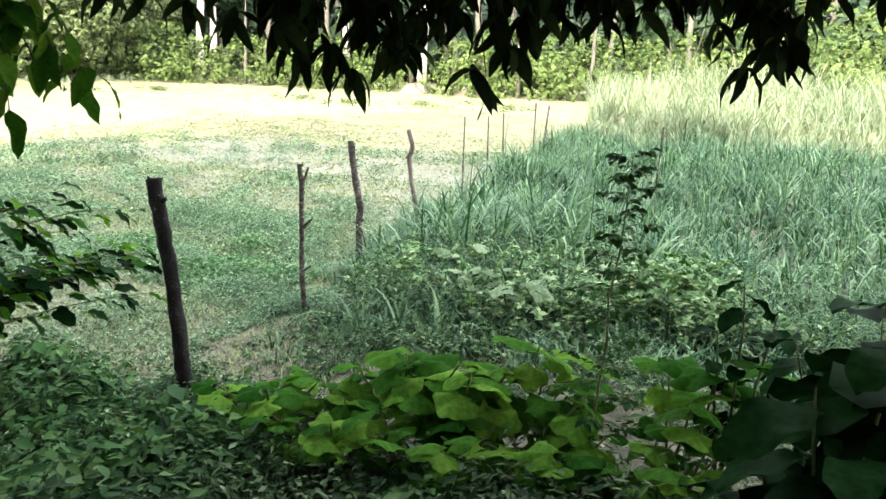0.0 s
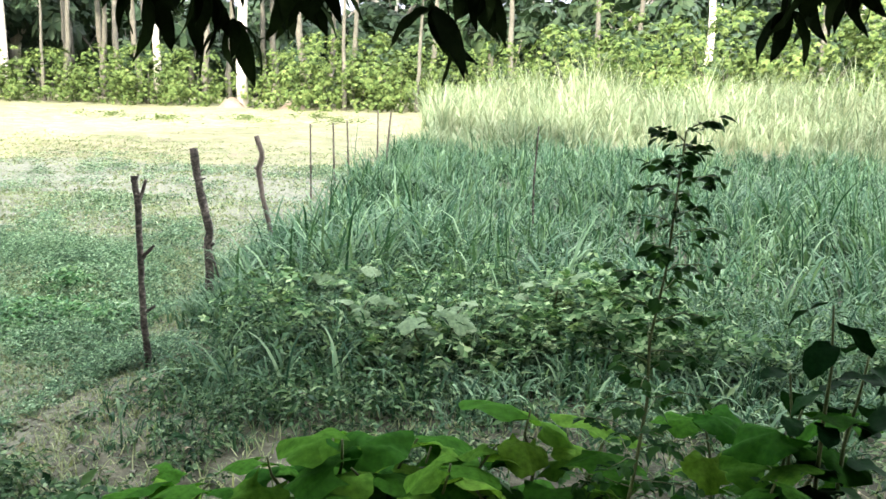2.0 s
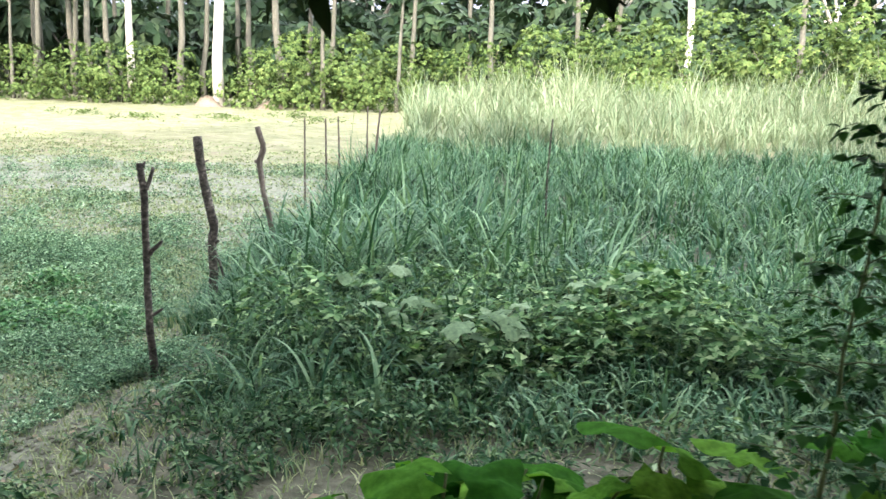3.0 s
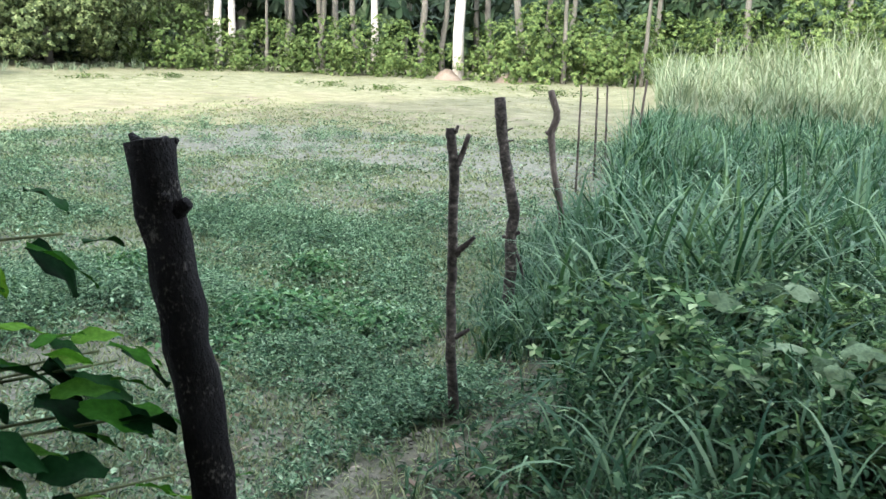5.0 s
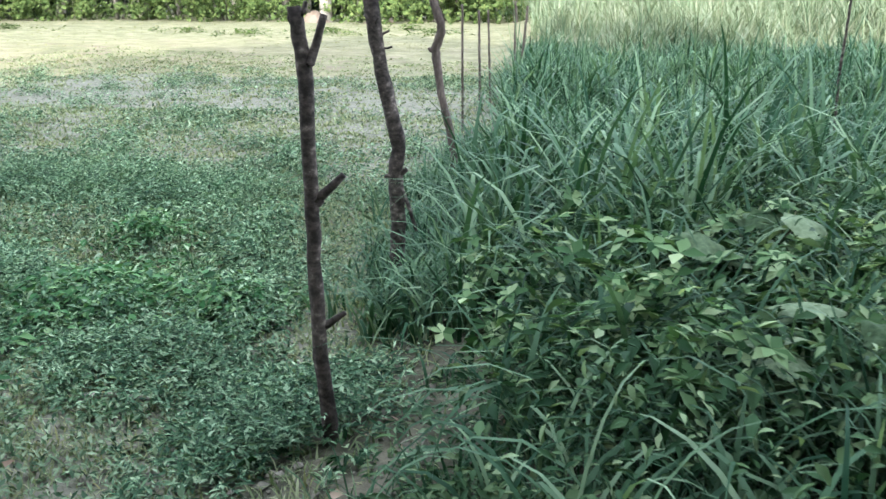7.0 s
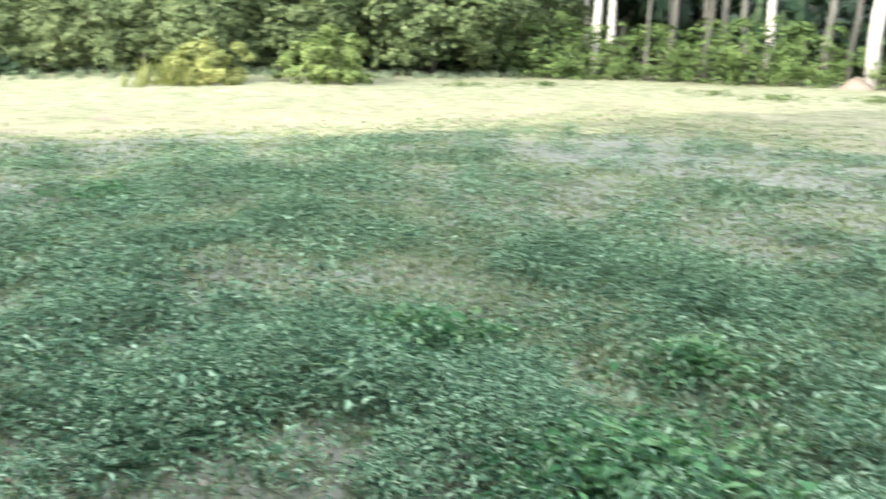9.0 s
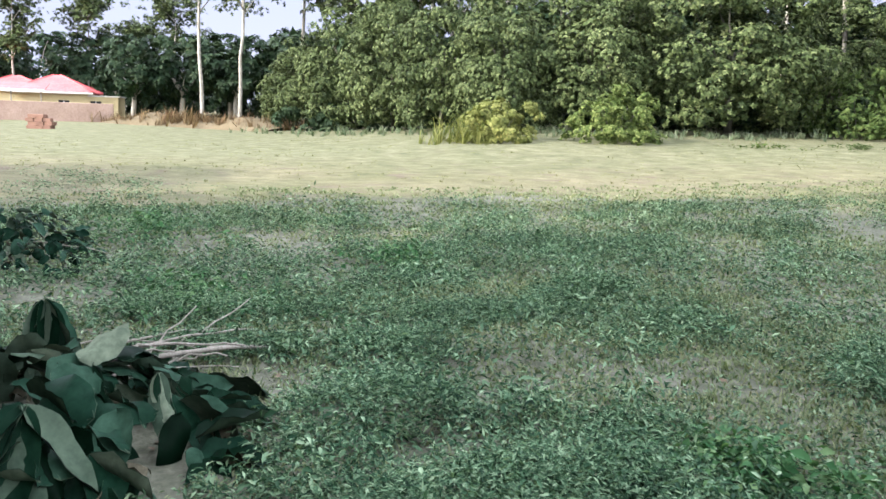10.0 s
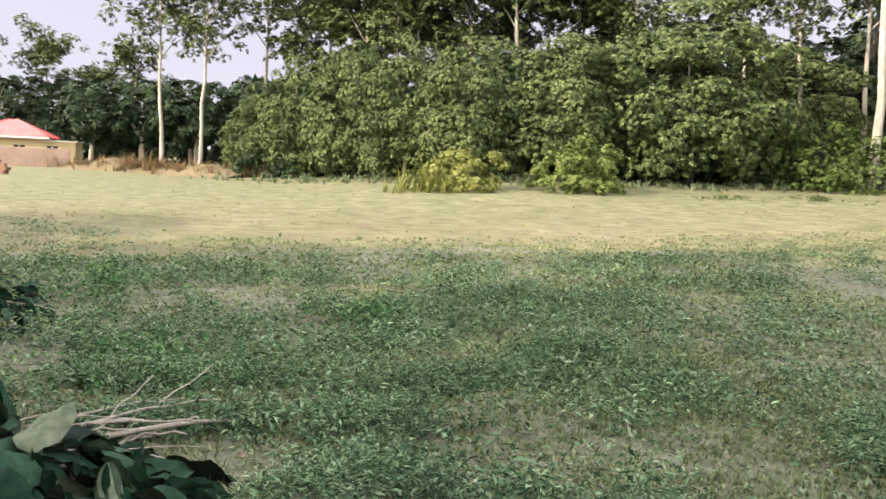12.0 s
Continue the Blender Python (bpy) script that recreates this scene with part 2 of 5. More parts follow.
M_CLOD = rough_mat("crumbled_earth", [(0.045, 0.044, 0.032), (0.085, 0.083, 0.063), (0.15, 0.146, 0.115)], 3.0, 0.95, 0.01)
M_BANK = rough_mat("dry_earth_bank", [(0.06, 0.048, 0.027), (0.10, 0.08, 0.047), (0.14, 0.112, 0.068)], 0.8, 0.95, 0.05)


# ---- building helpers ----
RNG = np.random.default_rng(7)


def link_mesh(name, verts, faces, material, parent=None, smooth=True):
    """One mesh object from arrays; faces is a list of arrays of equal-sided faces."""
    me = bpy.data.meshes.new(name)
    me.from_pydata(np.asarray(verts, float), [], [f for fs in faces for f in np.asarray(fs).tolist()])
    me.materials.append(material)
    if smooth:
        me.polygons.foreach_set("use_smooth", np.ones(len(me.polygons), bool))
    me.update()
    ob = new(name, me)
    ob.parent = parent
    return ob


def part(name, bm, material, parent=None, label=""):
    me = bpy.data.meshes.new(name)
    bm.to_mesh(me)
    bm.free()
    me.materials.append(material)
    ob = new(name, me)
    ob.parent = parent
    return tagged(ob, label)


def turns(yaw, pitch, roll):
    """Rotation matrices: roll about y, then pitch about x, then yaw about z."""
    cy, sy, cp, sp, cr, sr = np.cos(yaw), np.sin(yaw), np.cos(pitch), np.sin(pitch), np.cos(roll), np.sin(roll)
    o, z = np.ones_like(cy), np.zeros_like(cy)
    ry = np.array([[cr, z, sr], [z, o, z], [-sr, z, cr]])
    rx = np.array([[o, z, z], [z, cp, -sp], [z, sp, cp]])
    rz = np.array([[cy, -sy, z], [sy, cy, z], [z, z, o]])
    return np.einsum("ijn,jkn,kln->nil", rz, rx, ry)


def scatter(shape, places, rots, sizes):
    """Copies of a small shape (verts, faces), merged into one set of arrays. sizes: n or n x 3."""
    v, fs = np.asarray(shape[0], float), shape[1]
    n = len(places)
    sizes = np.asarray(sizes, float)
    sizes = sizes[:, None, None] if sizes.ndim == 1 else sizes[:, None, :]
    out = np.einsum("nij,nvj->nvi", rots, v[None] * sizes) + np.asarray(places)[:, None, :]
    off = (np.arange(n) * len(v))[:, None, None]
    return out.reshape(-1, 3), [(np.asarray(f)[None] + off).reshape(-1, np.asarray(f).shape[1]) for f in fs]


def merged(sets):
    verts, faces, at = [], [], 0
    for v, fs in sets:
        verts.append(v)
        faces += [np.asarray(f) + at for f in fs]
        at += len(v)
    return np.concatenate(verts), faces


def tube(points, radii, sides=8, wobble=0.0, cap=True):
    """A tapered round limb along points."""
    p = np.asarray(points, float)
    r = np.interp(np.linspace(0, 1, len(p)), np.linspace(0, 1, len(radii)), radii)
    d = np.gradient(p, axis=0)
    d /= np.linalg.norm(d, axis=1)[:, None]
    ref = np.where(np.abs(d[:, 2:3]) > 0.9, [[1.0, 0, 0]], [[0, 0, 1.0]])
    u = np.cross(d, ref)
    u /= np.linalg.norm(u, axis=1)[:, None]
    w = np.cross(d, u)
    a = np.linspace(0, 2 * np.pi, sides, endpoint=False)
    rr = r[:, None] * (1 + wobble * RNG.normal(size=(len(p), sides)))
    v = (p[:, None] + rr[..., None] * (np.cos(a)[None, :, None] * u[:, None] + np.sin(a)[None, :, None] * w[:, None])).reshape(-1, 3)
    i = np.arange((len(p) - 1) * sides).reshape(-1, sides)
    j = np.roll(i, -1, 1)
    quads = np.stack([i, j, j + sides, i + sides], -1).reshape(-1, 4)
    faces = [quads]
    if cap:
        n = len(v)
        v = np.concatenate([v, p[:1] - d[:1] * r[0] * 0.05, p[-1:] + d[-1:] * r[-1] * 0.15])
        k = np.arange(sides)
        faces.append(np.stack([np.full(sides, n), np.roll(k, -1), k], -1))
        k2 = k + (len(p) - 1) * sides
        faces.append(np.stack([np.full(sides, n + 1), k2, np.roll(k2, -1)], -1))
    return v, faces


def bent(a, b, n, sag=0.0, jitter=0.0):
    """Points from a to b, sagging and unsteady."""
    t = np.linspace(0, 1, n)[:, None]
    p = np.asarray(a, float) * (1 - t) + np.asarray(b, float) * t
    p[:, 2] -= sag * 4 * (t * (1 - t))[:, 0]
    p[1:-1] += RNG.normal(size=(n - 2, 3)) * jitter
    return p


# small shapes, each one unit long along +y from its root
LEAF2 = ([(0, 0, 0), (-0.3, 0.45, 0.07), (0, 1, -0.06), (0.3, 0.45, 0.07)], [[(0, 2, 1), (0, 3, 2)]])
LEAF4 = ([(0, 0, 0), (-0.34, 0.4, 0.09), (0, 0.5, 0.0), (0.34, 0.4, 0.09), (-0.2, 0.78, 0.03), (0.2, 0.78, 0.03), (0, 1, -0.14)],
         [[(0, 2, 1), (0, 3, 2), (1, 2, 4), (3, 5, 2), (4, 2, 6), (2, 5, 6)]])
BLADE = ([(-0.5, 0, 0), (0.5, 0, 0), (-0.4, 0.1, 0.55), (0.4, 0.1, 0.55), (0, 0.38, 1)], [[(0, 1, 3, 2)], [(2, 3, 4)]])


def long_blade(n=6, droop=1.0):
    """A grass blade that rises and arches over: width along x, unit length."""
    v = []
    ang, y, z = radians(4), 0.0, 0.0
    for i in range(n + 1):
        w = 0.5 * (1 - (i / n) ** 2.2) + 0.02
        v += [(-w, y, z + 0.0), (w, y, z + 0.0)]
        y, z = y + math.sin(ang) / n, z + math.cos(ang) / n
        ang += droop * radians(165) * (0.3 + i / n) / n
    return v, [[(2 * i, 2 * i + 1, 2 * i + 3, 2 * i + 2) for i in range(n)]]


def big_leaf(length, width, rows=7, cols=4, cup=0.2, droop=0.5, wave=0.06, point=1.4, seed=0, veins=0.0):
    """A broad leaf with a midrib, cupped sides, wavy rim, drooping tip and a stalk."""
    rng = np.random.default_rng(seed)
    bm = bmesh.new()
    ph, fr = rng.uniform(0, 6.28), rng.uniform(1.5, 2.6)
    grid = []
    for i in range(rows + 1):
        s = i / rows
        half = width * 0.5 * (math.sin(math.pi * min(1.0, s ** 0.75 * 0.97 + 0.03)) ** 0.8 if point < 1.2 else max(0.0, 1 - abs(2 * s ** 0.85 - 1) ** 2.4) ** 0.6) + 0.002
        a = droop * s * 1.2
        y, z = length * math.sin(a) / max(a, 1e-3) * s if a else length * s, -length * s * s * droop * 0.5
        row = []
        for j in range(-cols // 2, cols // 2 + 1):
            q = 2 * j / cols
            edge = wave * length * math.sin(fr * 6.28 * s + ph + (0 if q < 0 else 2)) * q * q
            rib = veins * length * math.sin(38 * s - 5 * abs(q)) * abs(q) * (1 - abs(q) * 0.6)
            row.append(bm.verts.new((half * q, y - abs(q) * length * 0.03, z + cup * abs(q) ** 1.5 * half + edge + rib)))
        grid.append(row)
    for i in range(rows):
        for j in range(len(grid[0]) - 1):
            bm.faces.new((grid[i][j], grid[i][j + 1], grid[i + 1][j + 1], grid[i + 1][j]))
    for f in bm.faces:
        f.smooth = True
    return bm


def leaf_mesh(name, material, under=None, **kw):
    bm = big_leaf(**kw)
    if under:
        for f in list(bm.faces):
            f.normal_update()
        made = bmesh.ops.duplicate(bm, geom=list(bm.verts) + list(bm.edges) + list(bm.faces))["geom"]
        low = [g for g in made if isinstance(g, bmesh.types.BMFace)]
        bmesh.ops.reverse_faces(bm, faces=low)
        for v in {v for f in low for v in f.verts}:
            v.co.z -= 0.006
        for f in low:
            f.material_index = 1
    me = bpy.data.meshes.new(name)
    bm.to_mesh(me)
    bm.free()
    me.materials.append(material)
    if under:
        me.materials.append(under)
    return me


def lay(name, mesh, m, parent=None):
    ob = new(name, mesh)
    ob.parent = parent
    ob.matrix_basis = m
    return ob


def step01(x, a, b):
    t = np.clip((x - a) / (b - a), 0, 1)
    return t * t * (3 - 2 * t)


def wave_noise(x, y, s, seed):
    r = np.random.default_rng(seed)
    out = 0 * x
    for k in range(6):
        a, f, p = r.uniform(0, 6.28), s * r.uniform(0.6, 1.8), r.uniform(0, 6.28)
        out = out + np.sin((np.cos(a) * x + np.sin(a) * y) * f + p)
    return out / 2.45


def fence_x(y):
    return -0.42 - 0.21 * (np.asarray(y, float) - 2.38)


def ground_z(x, y):
    """Height of the ground: level meadow, a bank under the trees where the walk begins, a slow rise to the far edge."""
    x, y = np.asarray(x, float), np.asarray(y, float)
    d = np.hypot(x + 1, y - 4)
    bank = 0.5 * step01(-y + 0.25 * (x - 3), -1.6, 2.4) * step01(x, -8, 1)
    terrace = 0.32 * step01(x - fence_x(y), -0.8, 1.0) * step01(y, -3, 0.5)
    turn = np.degrees(np.arctan2(y - 3.5, -(x + 2)))
    rise = 1.25 * step01(d, 18, 50) * (0.05 + 0.95 * step01(turn, 8, 32))
    return bank + terrace + rise + 0.025 * wave_noise(x, y, 0.9, 3) + 0.012 * wave_noise(x, y, 3.5, 4)


# ---- ground ----
def spaced(lo, hi, step, far, grow=1.16):
    a = list(np.arange(lo, hi + step, step))
    s, x = step, a[-1]
    while x < far:
        s *= grow
        x += s
        a.append(x)
    s, x = step, a[0]
    while x > -far:
        s *= grow
        x -= s
        a.insert(0, x)
    return np.array(a)


gx, gy = spaced(-24, 12, 0.22, 1800), spaced(-6, 30, 0.22, 1800)
X, Y = np.meshgrid(gx, gy)
idx = np.arange(X.size).reshape(X.shape)
quads = np.stack([idx[:-1, :-1], idx[:-1, 1:], idx[1:, 1:], idx[1:, :-1]], -1).reshape(-1, 4)
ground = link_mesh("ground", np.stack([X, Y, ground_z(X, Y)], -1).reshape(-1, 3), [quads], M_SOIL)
# worn: trodden soil, also darkened over the shaded meadow; garden: darker loam beside the fence
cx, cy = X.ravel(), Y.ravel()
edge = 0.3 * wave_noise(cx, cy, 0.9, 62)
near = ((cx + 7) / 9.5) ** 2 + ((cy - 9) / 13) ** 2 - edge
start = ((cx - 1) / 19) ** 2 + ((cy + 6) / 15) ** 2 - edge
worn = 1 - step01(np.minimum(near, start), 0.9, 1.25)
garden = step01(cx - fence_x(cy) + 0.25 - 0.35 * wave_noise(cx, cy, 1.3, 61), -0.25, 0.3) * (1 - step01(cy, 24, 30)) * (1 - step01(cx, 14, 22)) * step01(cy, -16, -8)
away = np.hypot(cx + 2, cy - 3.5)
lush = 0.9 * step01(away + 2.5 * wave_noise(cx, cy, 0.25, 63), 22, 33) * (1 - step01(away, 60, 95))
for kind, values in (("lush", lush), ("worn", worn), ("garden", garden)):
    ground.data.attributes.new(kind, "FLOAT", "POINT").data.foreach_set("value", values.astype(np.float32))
tagged(ground, "grazed meadow soil, worn and also darkened over the shaded part, with short grass", "ground", kind="structure")


def on_ground(x, y, lift=0.0):
    return np.stack([x, y, ground_z(x, y) + lift], -1)


# ---- hazy sky behind the trees ----
def sky_backdrop():
    m, nt, b = nodes_of("hazy_sky")
    tone = ramp(nt, noise_tex(nt, 0.0012, 2, stretch=(1, 1, 3)), [(0.35, (0.066, 0.071, 0.088)), (0.65, (0.073, 0.076, 0.092))])
    glow = nt.nodes.new("ShaderNodeEmission")
    nt.links.new(tone, glow.inputs[0])
    nt.links.new(glow.outputs[0], nt.nodes["Material Output"].inputs[0])
    a, r = np.radians(np.linspace(70, 215, 60)), 900.0
    rows = np.array([-20.0, 60, 140, 220, 300])
    lean = 1 - 0.1 * (rows / 300.0) ** 2
    v = np.stack([r * np.cos(a)[None] * lean[:, None], r * np.sin(a)[None] * lean[:, None], np.repeat(rows, 60).reshape(5, 60)], -1).reshape(-1, 3)
    i = np.arange(300).reshape(5, 60)
    q = np.stack([i[:-1, :-1], i[:-1, 1:], i[1:, 1:], i[1:, :-1]], -1).reshape(-1, 4)
    tagged(link_mesh("backdrop", v, [q], m), "pale lavender hazy sky beyond the trees", "sky", kind="structure")


sky_backdrop()


# ---- grass of the meadow ----
def patchy(x, y):
    return wave_noise(x, y, 0.8, 21) * 0.6 + wave_noise(x, y, 2.3, 22) * 0.4


PX, PY = -5.9, 3.2              # the nearer heap of cut branches


def off_heap(x, y):
    return np.hypot((x - PX) / 1.05, (y - PY) / 1.0) > 1


def sample_field(n, boxes):
    """Places in the open meadow; boxes: x0, x1, y0, y1 and the share of the places that fall in it."""
    out = []
    for x0, x1, y0, y1, share in boxes:
        k = int(n * share)
        out.append(np.stack([RNG.uniform(x0, x1, k), RNG.uniform(y0, y1, k)], -1))
    x, y = np.concatenate(out).T
    keep = (x < fence_x(y) + 0.1 + 0.2 * RNG.normal(size=len(x))) & off_heap(x, y)
    return x[keep], y[keep]


NEAR = ((-9, -1.2, 2.6, 9.2, 0.5), (-4.4, 0, 2.5, 8.5, 0.16), (-12, 0, 0.5, 14, 0.22), (-18, 0, -2, 24, 0.12))
WIDE = ((-9, 0, 1, 12, 0.22), (-18, 0, -3, 25, 0.4), (-42, 0, -10, 40, 0.38))


def grass_object(name, n, boxes, h, w, material, label, thin=-0.9, blades=6):
    """Tufts of blades that lean outward from a common foot."""
    x, y = sample_field(n // blades, boxes)
    keep = patchy(x, y) + 0.5 * RNG.normal(size=len(x)) > thin
    x, y = np.repeat(x[keep], blades), np.repeat(y[keep], blades)
    d = np.hypot(x + 2, y - 4)
    k = len(x)
    tuft = np.repeat(RNG.uniform(0.45, 1.35, k // blades), blades)
    size = h * tuft * RNG.uniform(0.6, 1.2, k)
    wide = w * RNG.uniform(0.7, 1.3, k) * np.minimum(1 + d / 7, 3.5)
    x, y = x + RNG.normal(size=k) * 0.018 * (1 + d / 10), y + RNG.normal(size=k) * 0.018 * (1 + d / 10)
    v, f = scatter(BLADE, on_ground(x, y, -0.004), turns(RNG.uniform(0, 6.28, k), -RNG.uniform(0.15, 1.3, k), 0 * x), np.stack([wide, size, size], -1))
    return tagged(link_mesh(name, v, f, material), label, "grass", kind="stuff")


grass_object("meadow_grass", 210000, NEAR, 0.062, 0.006, M_LAWN, "short grazed green grass over the shaded meadow", thin=-0.7)
grass_object("dry_grass", 80000, WIDE, 0.06, 0.006, M_DRY, "pale dry grass tufts on the sunlit meadow", thin=-0.2)

grass_object("mid_turf", 130000, ((-16, -0.5, 0, 14, 0.55), (-19, -1, 6, 27, 0.45)), 0.055, 0.009, M_LAWN, "thin short turf between the weeds of the meadow", thin=-0.8)


def far_band(n):
    """Uneven longer grass over the sunlit far half of the meadow and along its edge."""
    a, d = np.radians(RNG.uniform(98, 178, n)), 20 + 26 * RNG.random(n) ** 0.8
    x, y = -2 + d * np.cos(a), 3.5 + d * np.sin(a)
    keep = (wave_noise(x, y, 0.5, 66) + wave_noise(x, y, 1.4, 67) + 0.4 * RNG.normal(size=n) > 0.1) & (x < fence_x(y))
    return x[keep], y[keep]


x, y = far_band(9000)
x, y = np.repeat(x, 3) + RNG.normal(size=3 * len(x)) * 0.08, np.repeat(y, 3) + RNG.normal(size=3 * len(y)) * 0.08
k = len(x)
size = 0.07 * RNG.uniform(0.4, 1.5, k)
v, f = scatter(BLADE, on_ground(x, y, -0.004), turns(RNG.uniform(0, 6.28, k), RNG.uniform(-1.5, -0.8, k), 0 * x), np.stack([0.022 * RNG.uniform(0.6, 1.4, k), size, size], -1))
tagged(link_mesh("sunlit_grass", v, f, M_MEADOW), "uneven yellow-green grass on the far sunlit meadow", "grass", kind="stuff")


def verge(n):
    x, y = RNG.uniform(-5, 9, n), RNG.uniform(-6.5, 5.4, n)
    keep = ((x > fence_x(y) - 0.3) | (y < 2.2)) & (wave_noise(x, y, 1.6, 41) + 0.6 * RNG.normal(size=n) > -0.1)
    return x[keep], y[keep]


x, y = verge(110000)
k = len(x)
size = 0.09 * RNG.uniform(0.4, 1.4, k)
v, f = scatter(BLADE, on_ground(x, y, -0.004), turns(RNG.uniform(0, 6.28, k), RNG.uniform(-1.35, -0.1, k), 0 * x), np.stack([0.007 * RNG.uniform(0.7, 1.4, k), size, size], -1))
tagged(link_mesh("verge_grass", v, f, M_LAWN), "thin trampled grass on the worn ground by the fence", "grass", kind="stuff")


x = np.concatenate([RNG.uniform(-8, -0.5, 500), RNG.uniform(-2.5, 4.5, 300)])
y = np.concatenate([RNG.uniform(1.5, 9, 500), RNG.uniform(-0.5, 4.8, 300)])
k = len(x)
v, f = scatter(LEAF2, on_ground(x, y, 0.012), turns(RNG.uniform(0, 6.28, k), RNG.normal(size=k) * 0.25, RNG.normal(size=k) * 0.5), 0.05 * RNG.uniform(0.4, 1.5, k))
tagged(link_mesh("leaf_litter", v, f, M_LITTER), "dry fallen leaves scattered over the ground", "litter", kind="stuff")

CLOD = ([(0.5, 0.05, 0.1), (-0.45, 0.0, 0.12), (0.08, 0.5, 0.05), (0.0, -0.42, 0.1), (0.06, 0.04, 0.42), (-0.05, 0.0, -0.25)], [[(4, 0, 2), (4, 2, 1), (4, 1, 3), (4, 3, 0), (5, 2, 0), (5, 1, 2), (5, 3, 1), (5, 0, 3)]])
x, y = RNG.normal(size=1500) * 0.7 - 1.0, RNG.normal(size=1500) * 0.8 + 3.4
k = len(x)
v, f = scatter(CLOD, on_ground(x, y, 0.002), turns(RNG.uniform(0, 6.28, k), RNG.normal(size=k) * 0.3, RNG.normal(size=k) * 0.3), 0.035 * RNG.uniform(0.25, 1.4, k) ** 1.5)
tagged(link_mesh("soil_clods", v, f, M_CLOD, smooth=False), "small crumbled clods of grey earth on bare soil", "soil", kind="stuff")

x, y = sample_field(26000, ((-9.5, -1.2, 2.4, 9.5, 0.85), (-14, -1, 0, 10, 0.15)))
keep = patchy(x, y) + 0.35 * RNG.normal(size=len(x)) > 0.0
x, y = np.repeat(x[keep], 6), np.repeat(y[keep], 6)
k = len(x)
p = on_ground(x + RNG.normal(size=k) * 0.035, y + RNG.normal(size=k) * 0.035, 0.0) + np.stack([0 * x, 0 * x, RNG.uniform(0.005, 0.1, k)], -1)
sizes = 0.03 * RNG.uniform(0.6, 1.5, k)
v, f = scatter(LEAF2, p, turns(RNG.uniform(0, 6.28, k), RNG.normal(size=k) * 0.6 + 0.2, RNG.normal(size=k) * 0.5), np.stack([sizes * RNG.uniform(0.3, 0.8, k), sizes, sizes], -1))
tagged(link_mesh("ground_cover", v, f, M_FIELDWEED), "small creeping weeds among the short grass", "weeds", kind="stuff")

x, y = sample_field(22000, ((-15, -2, 1, 22, 0.85), (-15, -6, 3, 14, 0.25)))
keep = patchy(x, y) + 0.25 * RNG.normal(size=len(x)) > 0.5
x, y = np.repeat(x[keep], 5), np.repeat(y[keep], 5)
k = len(x)
p = on_ground(x + RNG.normal(size=k) * 0.06, y + RNG.normal(size=k) * 0.06) + np.stack([0 * x, 0 * x, RNG.uniform(0.005, 0.09, k)], -1)
sizes = 0.075 * RNG.uniform(0.6, 1.4, k)
v, f = scatter(LEAF2, p, turns(RNG.uniform(0, 6.28, k), RNG.normal(size=k) * 0.5 + 0.3, RNG.normal(size=k) * 0.5), np.stack([sizes * RNG.uniform(0.25, 0.6, k), sizes, sizes], -1))
tagged(link_mesh("field_cover", v, f, M_FIELDWEED), "thin green cover of weeds farther out on the meadow", "weeds", kind="stuff")

# ---- shared tree builder ----
def clump_leaves(centres, normals, count, spread, size, shape=LEAF2, squash=0.6, droop=0.35):
    """Leaves in bunches: each bunch is a flattened tuft that faces along its normal."""
    n = len(centres)
    c = np.repeat(centres, count, 0)
    nn = np.repeat(normals, count, 0)
    off = RNG.normal(size=(n * count, 3)) * spread
    along = (off * nn).sum(1, keepdims=True)
    off -= nn * along * (1 - squash)
    p = c + off
    out = off / (np.linalg.norm(off, axis=1, keepdims=True) + 1e-6) * 0.8 + nn * 0.7 + RNG.normal(size=p.shape) * 0.35
    yaw = np.arctan2(-out[:, 0], out[:, 1])
    pitch = np.arctan2(out[:, 2], np.hypot(out[:, 0], out[:, 1])) - droop - RNG.uniform(0, 0.5, len(p))
    s = size * RNG.uniform(0.65, 1.3, len(p))
    return scatter(shape, p, turns(yaw, pitch, RNG.normal(size=len(p)) * 0.5), s)


def shell_points(n, radius, centre, lower=-0.75, bumps=0.16, seed=1, skirt=0.5):
    """Bunch centres over a lumpy dome."""
    z = lower + (1 - lower) * RNG.random(n) ** 1.2
    a = RNG.uniform(0, 6.283, n)
    q = (1 - z * z) ** np.where(z > 0, 0.5, skirt)
    d = np.stack([q * np.cos(a), q * np.sin(a), z], -1)
    lump = 1 + bumps * wave_noise(d[:, 0] * 2 + d[:, 2], d[:, 1] * 2 - d[:, 2], 2.6, seed) - 0.25 * RNG.random(n) ** 2
    return np.asarray(centre) + d * lump[:, None] * np.asarray(radius), d


def rosette(n=5, droop=0.45):
    """A whorl of drooping leaves round +z, half a unit in radius."""
    verts, faces = [], []
    for k in range(n):
        a, tip = 6.283 * k / n, droop * (0.7 + 0.6 * ((k * 5) % 7) / 7)
        r = turns(np.array([a]), np.array([0.25 - tip]), np.array([0.15]))[0]
        v = (np.asarray(LEAF2[0], float) * (0.5, 0.52, 0.5)) @ r.T
        faces += [[i + 4 * k for i in f] for f in LEAF2[1][0]]
        verts += v.tolist()
    return verts, [faces]


ROSETTE = rosette()


def facing(axis):
    """Rotations that turn +z to the given axes, spun at random."""
    z = axis / np.linalg.norm(axis, axis=1, keepdims=True)
    ref = RNG.normal(size=z.shape)
    x = np.cross(ref, z)
    x /= np.linalg.norm(x, axis=1, keepdims=True)
    return np.stack([x, np.cross(z, x), z], -1)


